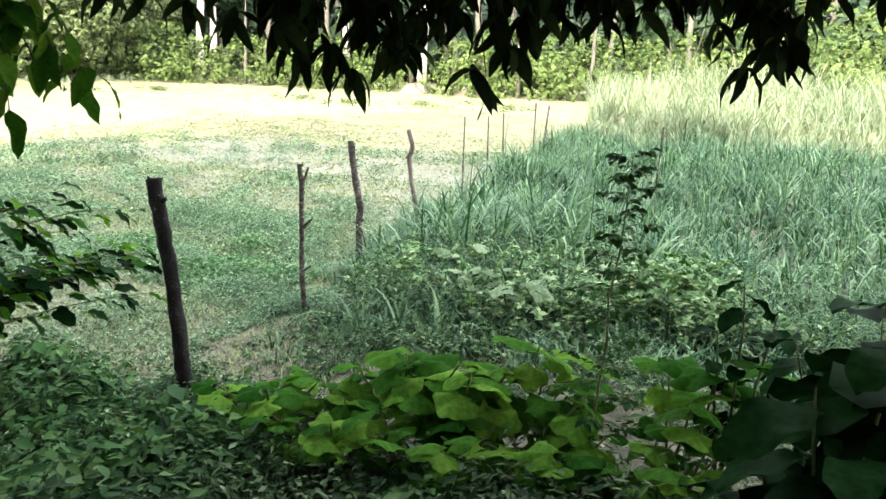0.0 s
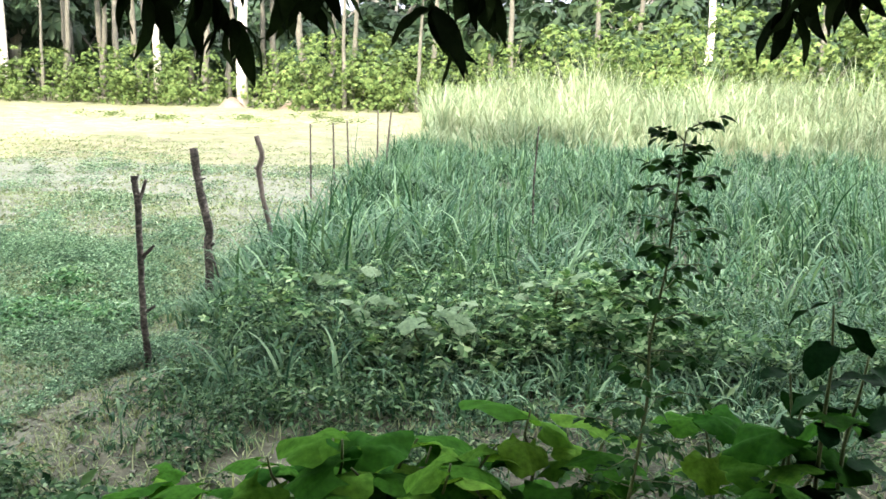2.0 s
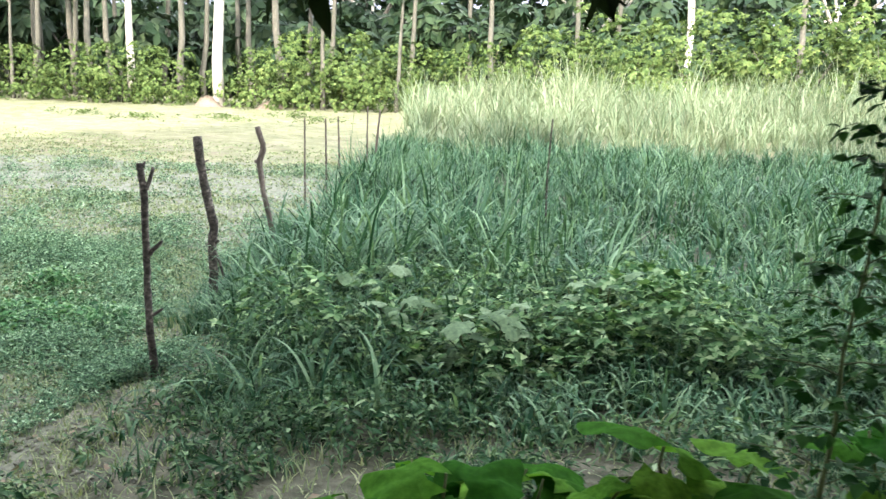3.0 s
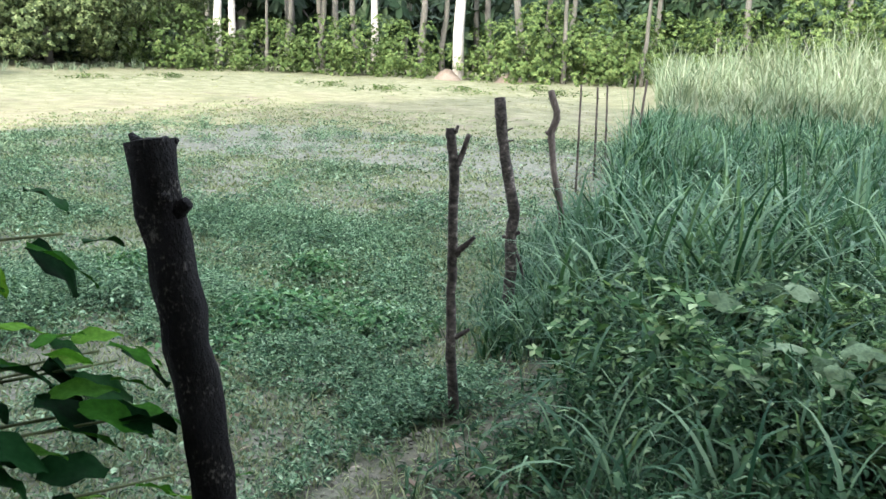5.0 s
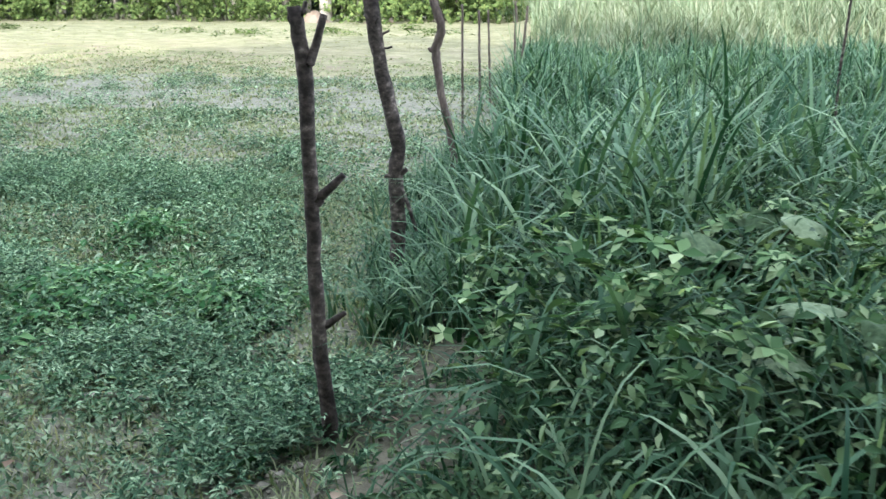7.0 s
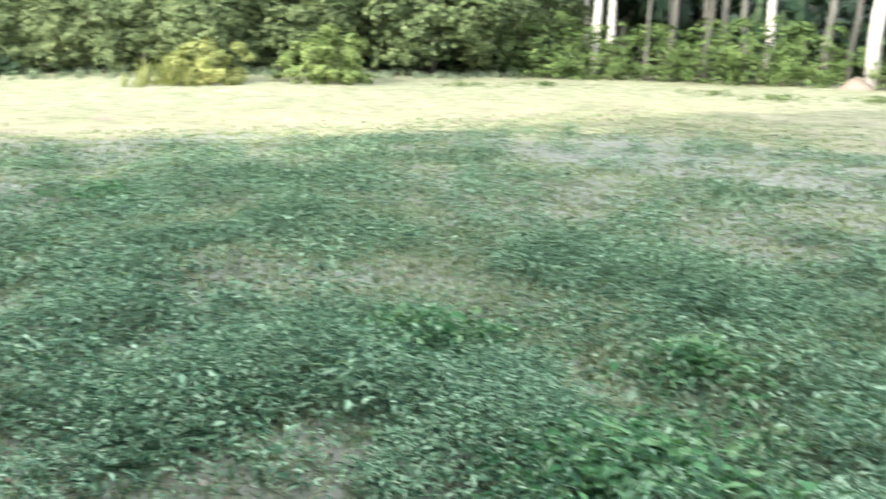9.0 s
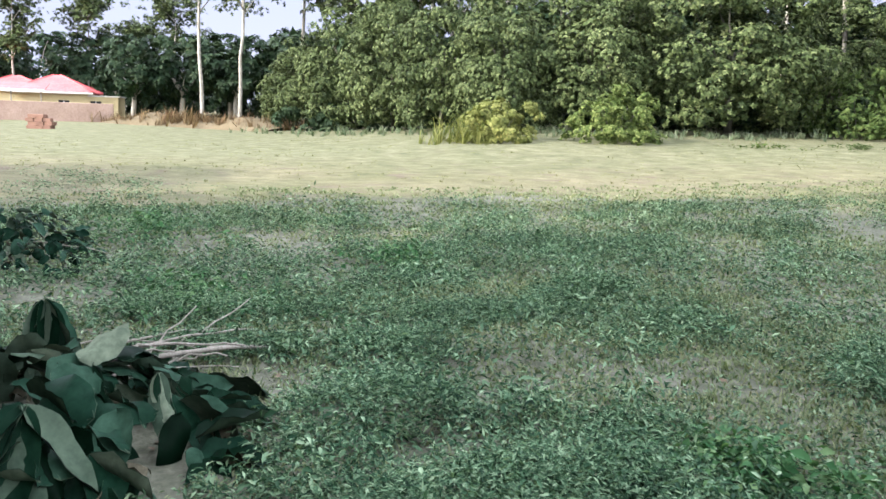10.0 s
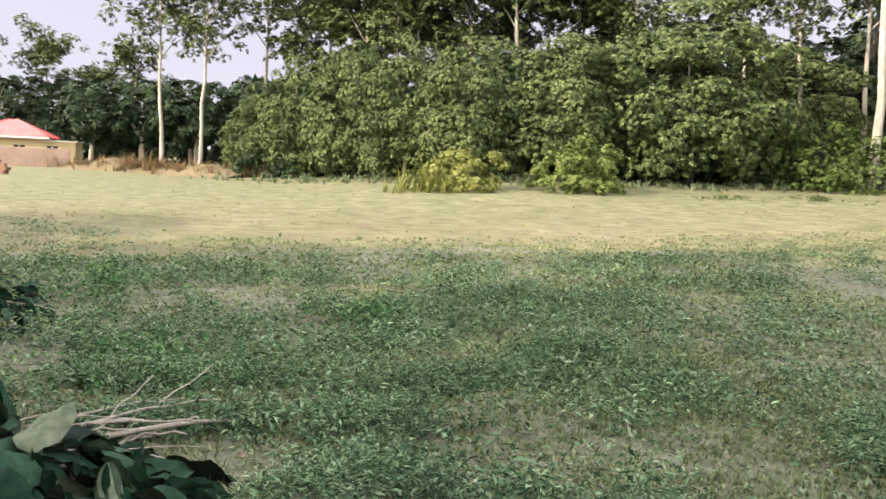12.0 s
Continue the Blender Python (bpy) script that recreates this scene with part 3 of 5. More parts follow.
def lumps(centres, normals, radius, count, size, up=0.55, skin=0.75, flat=0.8):
    """Whorls over the outer side of leafy lumps."""
    n = len(centres)
    d = RNG.normal(size=(n * count, 3))
    d /= np.linalg.norm(d, axis=1, keepdims=True)
    nn = np.repeat(normals, count, 0)
    side = (d * nn).sum(1, keepdims=True)
    d = np.where(side < -0.25, d - 2 * side * nn, d)
    r = np.repeat(radius * RNG.uniform(0.7, 1.25, n), count)[:, None]
    p = np.repeat(centres, count, 0) + d * r * RNG.uniform(skin, 1.06, (n * count, 1)) * (1, 1, flat)
    axis = d * 0.65 + (0, 0, up) + RNG.normal(size=p.shape) * 0.2
    return scatter(ROSETTE, p, facing(axis), size * RNG.uniform(0.7, 1.25, len(p)))


def full_tree(name, height, spread, trunk_r, leaf, material, bark, bunches=420, per=42, base=0.03, lower=-0.85, seed=1, bunch=0.42, bumps=0.15, skirt=0.25, stem=None, skin=0.75):
    """A dense round orchard tree: short trunk, limbs, leafy dome nearly to the ground."""
    ob = new(name)
    cz = height * (0.5 + base)
    sets = [tube(bent((0, 0, -0.2), (0.1, 0.05, stem or height * 0.45), 6, jitter=0.05), (trunk_r, trunk_r * 0.7), 8, 0.06)]
    for k in range(7):
        a = k * 0.9 + RNG.uniform(0, 0.5)
        sets.append(tube(bent((0.05, 0.02, height * RNG.uniform(0.2, 0.45)), (spread * 0.6 * math.cos(a), spread * 0.6 * math.sin(a), height * RNG.uniform(0.5, 0.85)), 6, -0.2, 0.1), (trunk_r * 0.45, trunk_r * 0.08), 6))
    link_mesh("trunk", *merged(sets), bark, ob)
    c, nrm = shell_points(bunches, (spread * 0.86, spread * 0.86, height * 0.46), (0, 0, cz), lower, bumps, seed, skirt)
    deep, dnrm = shell_points(bunches // 3, (spread * 0.5, spread * 0.5, height * 0.32), (0, 0, cz), -0.9, 0.15, seed + 5, skirt)
    link_mesh("crown", *merged([lumps(c, nrm, bunch, per, leaf, 0.55 if skin < 0.9 else 0.3, skin, 0.8 if skin < 0.9 else 0.55), lumps(deep, dnrm, bunch * 1.3, per // 2, leaf * 1.5)]), material, ob)
    return ob


def tall_tree(name, height, trunk_r, crown_from, spread, leaf, material, bark, bunches=60, per=40, fork=0.6, seed=1, lean=0.3):
    """A slender timber tree: bare pale stem, few rising limbs, loose open crown."""
    ob = new(name)
    top = np.array((RNG.normal() * lean, RNG.normal() * lean, height * 0.93))
    stem = bent((0, 0, -0.3), top, 9, jitter=0.06)
    sets = [tube(stem, (trunk_r * 1.25, trunk_r, trunk_r * 0.8, trunk_r * 0.55, trunk_r * 0.15), 9, 0.04)]
    ends = [top]
    for k in range(9):
        s = RNG.uniform(crown_from * 0.85, 0.9)
        a = k * 2.4 + RNG.uniform(0, 0.8)
        p0 = np.array([np.interp(s * height, stem[:, 2], stem[:, i]) for i in (0, 1)] + [s * height])
        ln = spread * RNG.uniform(0.6, 1.05) * (1.15 - 0.5 * s)
        p1 = p0 + (ln * math.cos(a), ln * math.sin(a), ln * RNG.uniform(0.6, 1.3))
        sets.append(tube(bent(p0, p1, 5, -0.1 * ln, 0.06), (trunk_r * 0.4, trunk_r * 0.06), 6))
        ends += [p1, p0 * 0.3 + p1 * 0.7, p0 * 0.55 + p1 * 0.45 + (0, 0, 0.2)]
    link_mesh("trunk", *merged(sets), bark, ob)
    ends = np.array(ends)
    c = ends[RNG.integers(0, len(ends), bunches)] + RNG.normal(size=(bunches, 3)) * spread * 0.17
    nrm = np.tile((0, 0, 1.0), (bunches, 1)) + RNG.normal(size=(bunches, 3)) * 0.4
    nrm /= np.linalg.norm(nrm, axis=1)[:, None]
    link_mesh("crown", *lumps(c, nrm, spread * 0.17, per, leaf), material, ob)
    return ob


def bush(name, radius, height, leaf, material, bunches=60, per=40, seed=1):
    """A low leafy bush: several stems and a lumpy mass of leaves down to the ground."""
    ob = new(name)
    for k in range(6):
        a = k * 1.05
        link_mesh("stem", *tube(bent((0.1 * math.cos(a), 0.1 * math.sin(a), -0.1), (radius * 0.6 * math.cos(a), radius * 0.6 * math.sin(a), height * 0.7), 5, -0.05, 0.03), (0.03, 0.008), 5), M_SHADEBARK, ob)
    c, nrm = shell_points(bunches, (radius, radius, height * 0.55), (0, 0, height * 0.45), -0.9, 0.26, seed, 0.15)
    inner, inrm = shell_points(bunches // 3, (radius * 0.6, radius * 0.6, height * 0.4), (0, 0, height * 0.45), -0.8, 0.2, seed)
    link_mesh("foliage", *merged([lumps(c, nrm, radius * 0.24, per, leaf, 0.4), lumps(inner, inrm, radius * 0.3, per // 2, leaf, 0.4)]), material, ob)
    return ob


def put(ob, x, y, turn=0.0, scale=1.0, sink=0.0):
    ob.matrix_basis = pose(x, y, float(ground_z(x, y)) - sink, 0, 0, turn) @ Matrix.Diagonal((scale, scale, scale, 1))
    return ob


def again(ob, x, y, turn=0.0, scale=1.0, tall=1.0):
    c = copy_thing(ob, pose(x, y, float(ground_z(x, y)), 0, 0, turn))
    c.scale = (scale, scale, scale * tall)
    return c


# ---- far trees ----
def far_things():
    orchard = [full_tree("orchard_tree", 8.6, 4.3, 0.19, 0.33, M_ORCHARD, M_SHADEBARK, 120, 62, seed=s, bunch=1.05, bumps=0.1, skin=0.93, lower=-0.99, skirt=0.18) for s in (1, 2, 3)]
    lab = "dense round orchard tree with dark glossy leaves down to the grass"
    spots = [(-70.7, 18.9, 0, 0.66, 1.0), (-62.5, 18.3, 1, 0.64, 1.16), (-54.6, 18.8, 2, 0.72, 1.16), (-48.5, 19.4, 0, 0.64, 1.26), (-43.2, 20.2, 1, 0.62, 1.26), (-38.6, 21.6, 2, 0.6, 1.16), (-36.8, 25.2, 0, 0.68, 1.06),
             (-34.9, 31.2, 1, 1.05, 0.92), (-36.2, 38.6, 2, 0.82, 0.96), (-44.5, 31.5, 0, 0.84, 1.0), (-48.5, 27.0, 1, 0.84, 1.04)]
    for i, (x, y, k, s, tl) in enumerate(spots):
        c = again(orchard[k], x, y, 70 * i, s, tl)
        tagged(c, lab, "tree", "orchard row")
    # a second orchard farther off, trunks bare below
    grove = full_tree("grove_tree", 8.0, 4.2, 0.3, 0.95, M_FAR, M_PALE, 42, 18, base=0.17, lower=-0.5, seed=4, bunch=1.0, skirt=0.5)
    for i, (x, y, s) in enumerate([(-84, 7.5, 0.78), (-83, 11.5, 0.82), (-82, 16, 0.85), (-81, 21, 0.85), (-94, 9, 0.9), (-92, 17, 0.95), (-90, 24, 1.0), (-108, -6, 1.0), (-112, -15, 1.05), (-104, 4, 0.95), (-100, 30, 1.2), (-47, 26, 0.75), (-44, 38, 0.85), (-39, 44, 0.9), (-52, 24.5, 0.75), (-47, 46, 0.95), (-40, 52, 1.28), (-54, 42, 1.2), (-46, 33, 0.85)]):
        tagged(again(grove, x, y, 50 * i, s), "distant dark green orchard tree on pale bare trunks", "tree", "far grove")
    # slender timber trees over the orchard
    timber = [tall_tree("timber_tree", 16, 0.14, 0.6, 4.0, 0.4, M_ORCHARD, M_PALE, 190, 13, seed=s) for s in (1, 2, 3)]
    rows = [(-65.6, 11.1, 0, 0.92), (-63.3, 13.3, 1, 0.9), (-67.0, 18.4, 2, 1.05), (-63.0, 21.0, 0, 1.0),
            (-54.2, 24, 1, 0.95), (-51.5, 27.8, 2, 0.9), (-49.3, 29.7, 0, 1.0), (-46.4, 36.2, 1, 1.05), (-36.2, 39.3, 1, 0.86), (-34.3, 41.8, 2, 0.9)]
    for i, (x, y, k, s) in enumerate(rows):
        tagged(again(timber[k], x, y, 77 * i, s), "slender timber tree with pale trunk and loose open crown", "tree", "timber trees")
    # taller trees close behind the orchard
    deep = [tall_tree("backing_tree", 15, 0.15, 0.5, 3.9, 0.5, M_ORCHARD, M_PALE, 210, 12, seed=s) for s in (7, 8)]
    for i, (x, y, s) in enumerate([(-101.8, -3.1, 0.82), (-102, 3.9, 0.84), (-117, 8.2, 0.7), (-117, 10.8, 0.74), (-106.6, 13.1, 0.86), (-112, -12, 0.8), (-60.4, 21.4, 1.0), (-55.8, 22.7, 0.92), (-53.8, 25.0, 0.98), (-52.0, 27.2, 0.9), (-50.7, 32.6, 0.96), (-49.5, 34.6, 0.9), (-38.9, 37.8, 0.72), (-58.5, 21.4, 0.76), (-56.5, 23.8, 0.8), (-54.6, 26.0, 0.74), (-51.8, 31.6, 0.78), (-49.0, 36.4, 0.74), (-47.4, 35.4, 0.68)]):
        tagged(again(deep[i % 2], x, y, 97 * i, s), "tall full-crowned tree rising behind the orchard", "tree", "backing trees")
    for o in (*deep[0].children, deep[0], *deep[1].children, deep[1]):
        bpy.data.objects.remove(o)
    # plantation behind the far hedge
    # second bark is the shade-darkened copy, for all but the front sunlit trunks
    plant = [tall_tree("plantation_tree", 17, 0.18, 0.66, 2.8, 0.9, M_FAR, b, 30, 8, seed=s, lean=0.4) for s, b in ((4, M_PALE), (5, M_SHADEBARK))]
    rows = [(-31.0, 38.7, 1.1), (-30.5, 39.2, 1.0), (-26.8, 37.4, 0.45), (-30.1, 43.8, 0.8), (-31.3, 49, 0.9), (-26.3, 42.8, 0.9), (-27.5, 46.7, 0.9), (-23.5, 42.2, 1.0), (-20.8, 42.6, 0.9), (-23.8, 51.2, 0.9),
            (-18.2, 41.6, 1.35), (-22.1, 54.2, 1.0), (-17.4, 47.5, 1.1), (-13.1, 42.7, 0.6), (-9.5, 43.8, 0.55), (-12.2, 57.6, 0.9), (5.7, 59.2, 1.3), (-31.4, 45.6, 0.9), (-32, 50, 1.0), (-35.7, 52, 1.0), (-38, 46, 1.0), (-16.2, 53, 0.9), (-6, 52, 0.9), (-1, 55, 0.9), (12, 56, 1.0), (18, 52, 1.0), (-29, 56, 1.0), (-19.5, 58, 1.0), (-25.5, 60, 1.0), (-35, 60, 1.0), (-9, 62, 1.0), (1, 66, 1.1)]
    for i, (x, y, s) in enumerate(rows):
        tagged(again(plant[0 if i in (0, 1, 7, 10, 16) else 1], x, y, 63 * i, s), "plantation tree with a bare whitish trunk", "tree", "plantation trees")
    # dark wood closing the distance
    wood = full_tree("wood_tree", 10, 5.5, 0.3, 1.2, M_FAR, M_GREYBARK, 38, 13, lower=-0.97, seed=9, bunch=1.3)
    for i in range(19):
        a, d = radians(60 + i * 5.0), 76 + 12 * (i % 3)
        tagged(again(wood, -1 + d * math.cos(a), 4 + d * math.sin(a), 40 * i, (1.5 if i < 12 else 0.8) + 0.15 * (i % 2), 1.0), "dark tree in the wood that closes the distance", "tree", "far wood")
    for i in range(11):
        a, d = radians(152 + i * 4.4), 122 + 10 * (i % 3)
        tagged(again(wood, -1 + d * math.cos(a), 4 + d * math.sin(a), 40 * i, 0.95 + 0.2 * (i % 2), 1.0), "dark tree in the wood that closes the distance", "tree", "far wood")
    # leafy low hedge in front of the plantation
    low = [bush("hedge_bush", 2.2, 2.7, 0.25, M_BUSH, 92, 13, seed=s) for s in (1, 2)]
    rows = [(-31.4, 35.5, 1.0), (-29.3, 36.2, 0.8), (-27.2, 38.2, 0.85), (-25.0, 39.6, 0.9), (-23.0, 40.6, 0.95), (-21.0, 41.6, 0.9), (-16.6, 43.4, 0.95), (-15.0, 44.0, 1.2), (-13.0, 45.0, 1.3), (-10.9, 45.6, 1.1), (-8.5, 46.5, 1.0), (-5.6, 47.0, 1.1), (-2, 48, 1.4), (2, 48, 1.6), (6, 48, 1.7), (10, 46, 1.7), (14, 45, 1.8), (18, 42, 1.8), (23, 40, 1.9)]
    for i, (x, y, s) in enumerate(rows):
        tagged(again(low[i % 2], x, y, 45 * i, s), "sunlit yellow-green bush along the far edge of the meadow", "bush", "hedge bushes")
    shrub = bush("orchard_shrub", 1.9, 1.5, 0.5, M_FAR, 22, 14, seed=7)
    for i, (x, y) in enumerate([(-59.5, 17), (-55, 18), (-50, 20), (-45.5, 21.5), (-42, 24), (-40, 27.5), (-38.5, 29), (-37.5, 32.5), (-38, 35), (-36.5, 39), (-34.5, 40), (-33, 38), (-44, 23), (-47.5, 20.8), (-39.3, 33.5)]):
        tagged(again(shrub, x, y, 50 * i, 1.0), "dark undergrowth between the orchard trees", "bush", "orchard undergrowth")
    for i, (x, y) in enumerate([(-96, 6), (-97, 11), (-98, 16), (-96, 21), (-104, 1), (-106, -9), (-108, -18), (-101, 26), (-93, 2.5)]):
        tagged(again(shrub, x, y, 70 * i, 2.0), "dark brush under the far grove", "bush", "grove undergrowth")
    for i in range(22):
        a, d = radians(72 + i * 4.2), 62 + 5 * (i % 3)
        tagged(again(shrub, -1 + d * math.cos(a), 4 + d * math.sin(a), 50 * i, 3.3, 1.25), "dark undergrowth in the wood behind the plantation", "bush", "wood undergrowth")
    for i in range(22):
        a, d = radians(74.1 + i * 4.2), 84 + 4 * (i % 2)
        tagged(again(shrub, -1 + d * math.cos(a), 4 + d * math.sin(a), 80 * i, 4.4, 1.4), "dark undergrowth in the wood behind the plantation", "bush", "wood undergrowth")
    for o in (*shrub.children, shrub):
        bpy.data.objects.remove(o)
    y1 = tagged(put(bush("yellow_bush", 1.35, 1.35, 0.26, M_YBUSH, 44, 24, seed=3), -33.4, 18.5), "yellowish shrub at the foot of the orchard trees", "bush")
    b1 = tagged(put(bush("bright_bush", 1.55, 1.9, 0.24, M_BRIGHT, 62, 26, seed=5), -31.2, 22.6), "bright green bush at the foot of the orchard trees", "bush")
    for src in (*orchard, grove, wood, *timber, *plant, *low):
        for o in (*src.children, src):
            bpy.data.objects.remove(o)
    return y1, b1


far_things()


def earth_mound(x, y, r, h, label):
    n, m = 9, 20
    v = [(r * i / n * math.cos(6.283 * k / m) * (1 + 0.12 * math.sin(3 * k)), r * i / n * math.sin(6.283 * k / m), h * math.cos(1.57 * i / n) ** 1.4 * (1 + 0.2 * math.sin(2.1 * k + i)) - 0.05) for i in range(n + 1) for k in range(m)]
    f = [(i * m + k, i * m + (k + 1) % m, (i + 1) * m + (k + 1) % m, (i + 1) * m + k) for i in range(n) for k in range(m)]
    ob = link_mesh("earth_mound", v, [f], M_HEAP)
    ob.location = (x, y, float(ground_z(x, y)))
    tagged(ob, label, "earth mound")


earth_mound(-18.6, 41.1, 0.8, 0.5, "pale earth heaped at the foot of a trunk")
earth_mound(-15.7, 42.2, 0.9, 0.4, "low pale earth mound before the bushes")


# ---- unseen trees added behind the walk, whose shade lies on the meadow ----
def shade_trees():
    # crown heights and gaps chosen to give the wanted shade edge
    raised = full_tree("shade_tree", 10.5, 4.8, 0.35, 1.2, M_CANOPY, M_GREYBARK, 100, 16, base=1.16, seed=6, bunch=0.9, stem=14.0)
    tagged(put(raised, -9.8, -10), "unseen high-crowned tree on a bare trunk, added to shade the meadow", "tree", "shade trees")
    src = full_tree("shade_tree", 16, 5.2, 0.35, 1.2, M_CANOPY, M_GREYBARK, 120, 16, base=0.04, seed=6, bunch=1.3)
    src.matrix_basis = pose(-5.6, -10.5, float(ground_z(-5.6, -10.5))) @ Matrix.Diagonal((0.9, 0.9, 1.28, 1))
    tagged(src, "unseen tall dense tree added to shade the meadow beside the walk", "tree", "shade trees")
    for x, turn, s, tall in ((-13.7, 30, 0.7, 0.84), (-20.2, 80, 0.7, 0.76)):
        tagged(again(src, x, -10.5, turn, s, tall), "unseen lower tree added to shape the edge of the shade", "tree", "shade trees")
    for i, (x, y, s) in enumerate([(-2.2, -11.5, 1.02), (2.2, -12.5, 1.06), (6.6, -12, 1.0), (11, -11, 1.05), (15.5, -11, 1.1), (22, -12, 1.05)]):
        tagged(again(src, x, y, 70 * i, s, 1.28), "unseen tall dense tree added to shade the meadow beside the walk", "tree", "shade trees")


shade_trees()


# ---- house and yard ----
def box(bm, x0, y0, z0, x1, y1, z1, bevel=0.0):
    vs = [bm.verts.new((x, y, z)) for z in (z0, z1) for x, y in ((x0, y0), (x1, y0), (x1, y1), (x0, y1))]
    fs = [(3, 2, 1, 0), (4, 5, 6, 7), (0, 1, 5, 4), (1, 2, 6, 5), (2, 3, 7, 6), (3, 0, 4, 7)]
    faces = [bm.faces.new([vs[i] for i in f]) for f in fs]
    if bevel:
        bmesh.ops.bevel(bm, geom=list({e for f in faces for e in f.edges}), offset=bevel, segments=1, affect="EDGES")


def house(x, y, turn, wide, deep, wall_h, roof_h, over=0.5, openings=(), lean_to=0.0, zbase=None):
    """Walls, a hipped red roof, small windows and, where asked, a flat-roofed room on the right."""
    ob = new("house")
    ob.matrix_basis = pose(x, y, float(ground_z(x, y)) if zbase is None else zbase, 0, 0, turn)
    bm = bmesh.new()
    box(bm, -wide / 2, -deep / 2, -0.3, wide / 2, deep / 2, wall_h)
    part("wall", bm, M_WALL, ob, "cream painted wall")
    bm = bmesh.new()
    w, d, r = wide / 2 + over, deep / 2 + over, max(0.3, (wide - deep) / 2)
    lo = [bm.verts.new(p) for p in ((-w, -d, wall_h), (w, -d, wall_h), (w, d, wall_h), (-w, d, wall_h))]
    eave = [bm.verts.new((v.co.x, v.co.y, wall_h + 0.12)) for v in lo]
    a, b = bm.verts.new((-r, 0, wall_h + roof_h)), bm.verts.new((r, 0, wall_h + roof_h))
    bm.faces.new(lo[::-1])
    for i in range(4):
        bm.faces.new((lo[i], lo[(i + 1) % 4], eave[(i + 1) % 4], eave[i]))
    bm.faces.new((eave[0], eave[1], b, a))
    bm.faces.new((eave[2], eave[3], a, b))
    bm.faces.new((eave[1], eave[2], b))
    bm.faces.new((eave[3], eave[0], a))
    roof = part("roof", bm, M_ROOF, ob, "red painted hipped roof")
    for sx in (-1, 1):
        for sy in (-1, 1):
            link_mesh("hip_cap", *tube([(sx * r, 0, wall_h + roof_h), (sx * w, sy * d, wall_h + 0.14)], (0.07, 0.07), 6), M_ROOF, roof)
    for side in (-1, 1):
        bm = bmesh.new()
        box(bm, -w, side * d - 0.03, wall_h - 0.06, w, side * d + 0.03, wall_h + 0.1)
        part("fascia", bm, M_TRIM, roof, "pale fascia board")
    if lean_to:
        bm = bmesh.new()
        box(bm, wide / 2 + 0.003, -deep / 2 + 0.1, -0.3, wide / 2 + lean_to, deep / 2 - 0.4, wall_h - 0.25)
        part("side_room", bm, M_WALL, ob, "flat-roofed cream side room")
        bm = bmesh.new()
        box(bm, wide / 2 + 0.003, -deep / 2, wall_h - 0.25, wide / 2 + lean_to + 0.15, deep / 2 - 0.3, wall_h - 0.12)
        part("roof_slab", bm, M_TRIM, ob, "pale concrete roof slab")
    for wx, wz, ww, wh in openings:
        y0 = -deep / 2 + (0.1 if wx > wide / 2 else 0)
        bm = bmesh.new()
        box(bm, wx - ww / 2, y0 - 0.03, wz, wx + ww / 2, y0 + 0.1, wz + wh)
        window = part("window", bm, M_DARK, ob, "small dark window")
        for name, q in (("window_sill", (wx - ww / 2 - 0.08, y0 - 0.09, wz - 0.08, wx + ww / 2 + 0.08, y0 + 0.05, wz - 0.004)), ("window_frame", (wx - 0.03, y0 - 0.06, wz + 0.004, wx + 0.03, y0 - 0.034, wz + wh - 0.004))):
            bm = bmesh.new()
            box(bm, *q)
            part(name, bm, M_TRIM, window)
    return ob


M_TRIM = rough_mat("weathered_white_paint", [(0.45, 0.43, 0.4), (0.6, 0.58, 0.54)], 2.0, 0.8, 0.003)
h1 = house(-88.84, 1.29, 82, 5.9, 6.0, 2.2, 1.6, openings=((1.0, 1.15, 0.9, 0.42), (3.6, 1.15, 0.9, 0.42)), lean_to=2.5)
tagged(h1, "cream farmhouse with red hipped roof behind a yard wall", "house", "farm buildings")
h2 = house(-96.76, -2.57, 82, 6.2, 6.0, 2.3, 1.5)
tagged(h2, "farm building with red roof behind the yard wall", "house", "farm buildings")
h3 = house(-103.39, -6.93, 82, 8.0, 6.0, 2.3, 1.5)
tagged(h3, "farm building with red roof behind the yard wall", "house", "farm buildings")


def awning(x, y, z, turn, long, deep):
    """A sloping sheet roof on posts with a white edge board."""
    ob = new("awning")
    g = float(ground_z(x, y))
    ob.matrix_basis = pose(x, y, g, 0, 0, turn)
    bm = bmesh.new()
    box(bm, -long / 2, -deep / 2, -0.03, long / 2, deep / 2, 0.03)
    sheet = part("sheet_roof", bm, M_ROOF, ob, "sloping red sheet roof")
    sheet.matrix_basis = pose(0, 0, z - g + 0.25, 13, 0, 0)
    bm = bmesh.new()
    box(bm, -long / 2, -deep / 2 - 0.05, -0.12, long / 2, -deep / 2 - 0.004, 0.05)
    part("edge_board", bm, M_TRIM, sheet, "white edge board")
    for px in (-0.46, -0.15, 0.15, 0.46):
        link_mesh("post", *tube([(px * long, -deep * 0.42, -0.1), (px * long, -deep * 0.42, z - g - 0.05)], (0.05, 0.05), 8), M_GREYBARK, ob)
    tagged(ob, "low red sheet awning with a white edge behind the yard wall", "awning", "farm buildings")


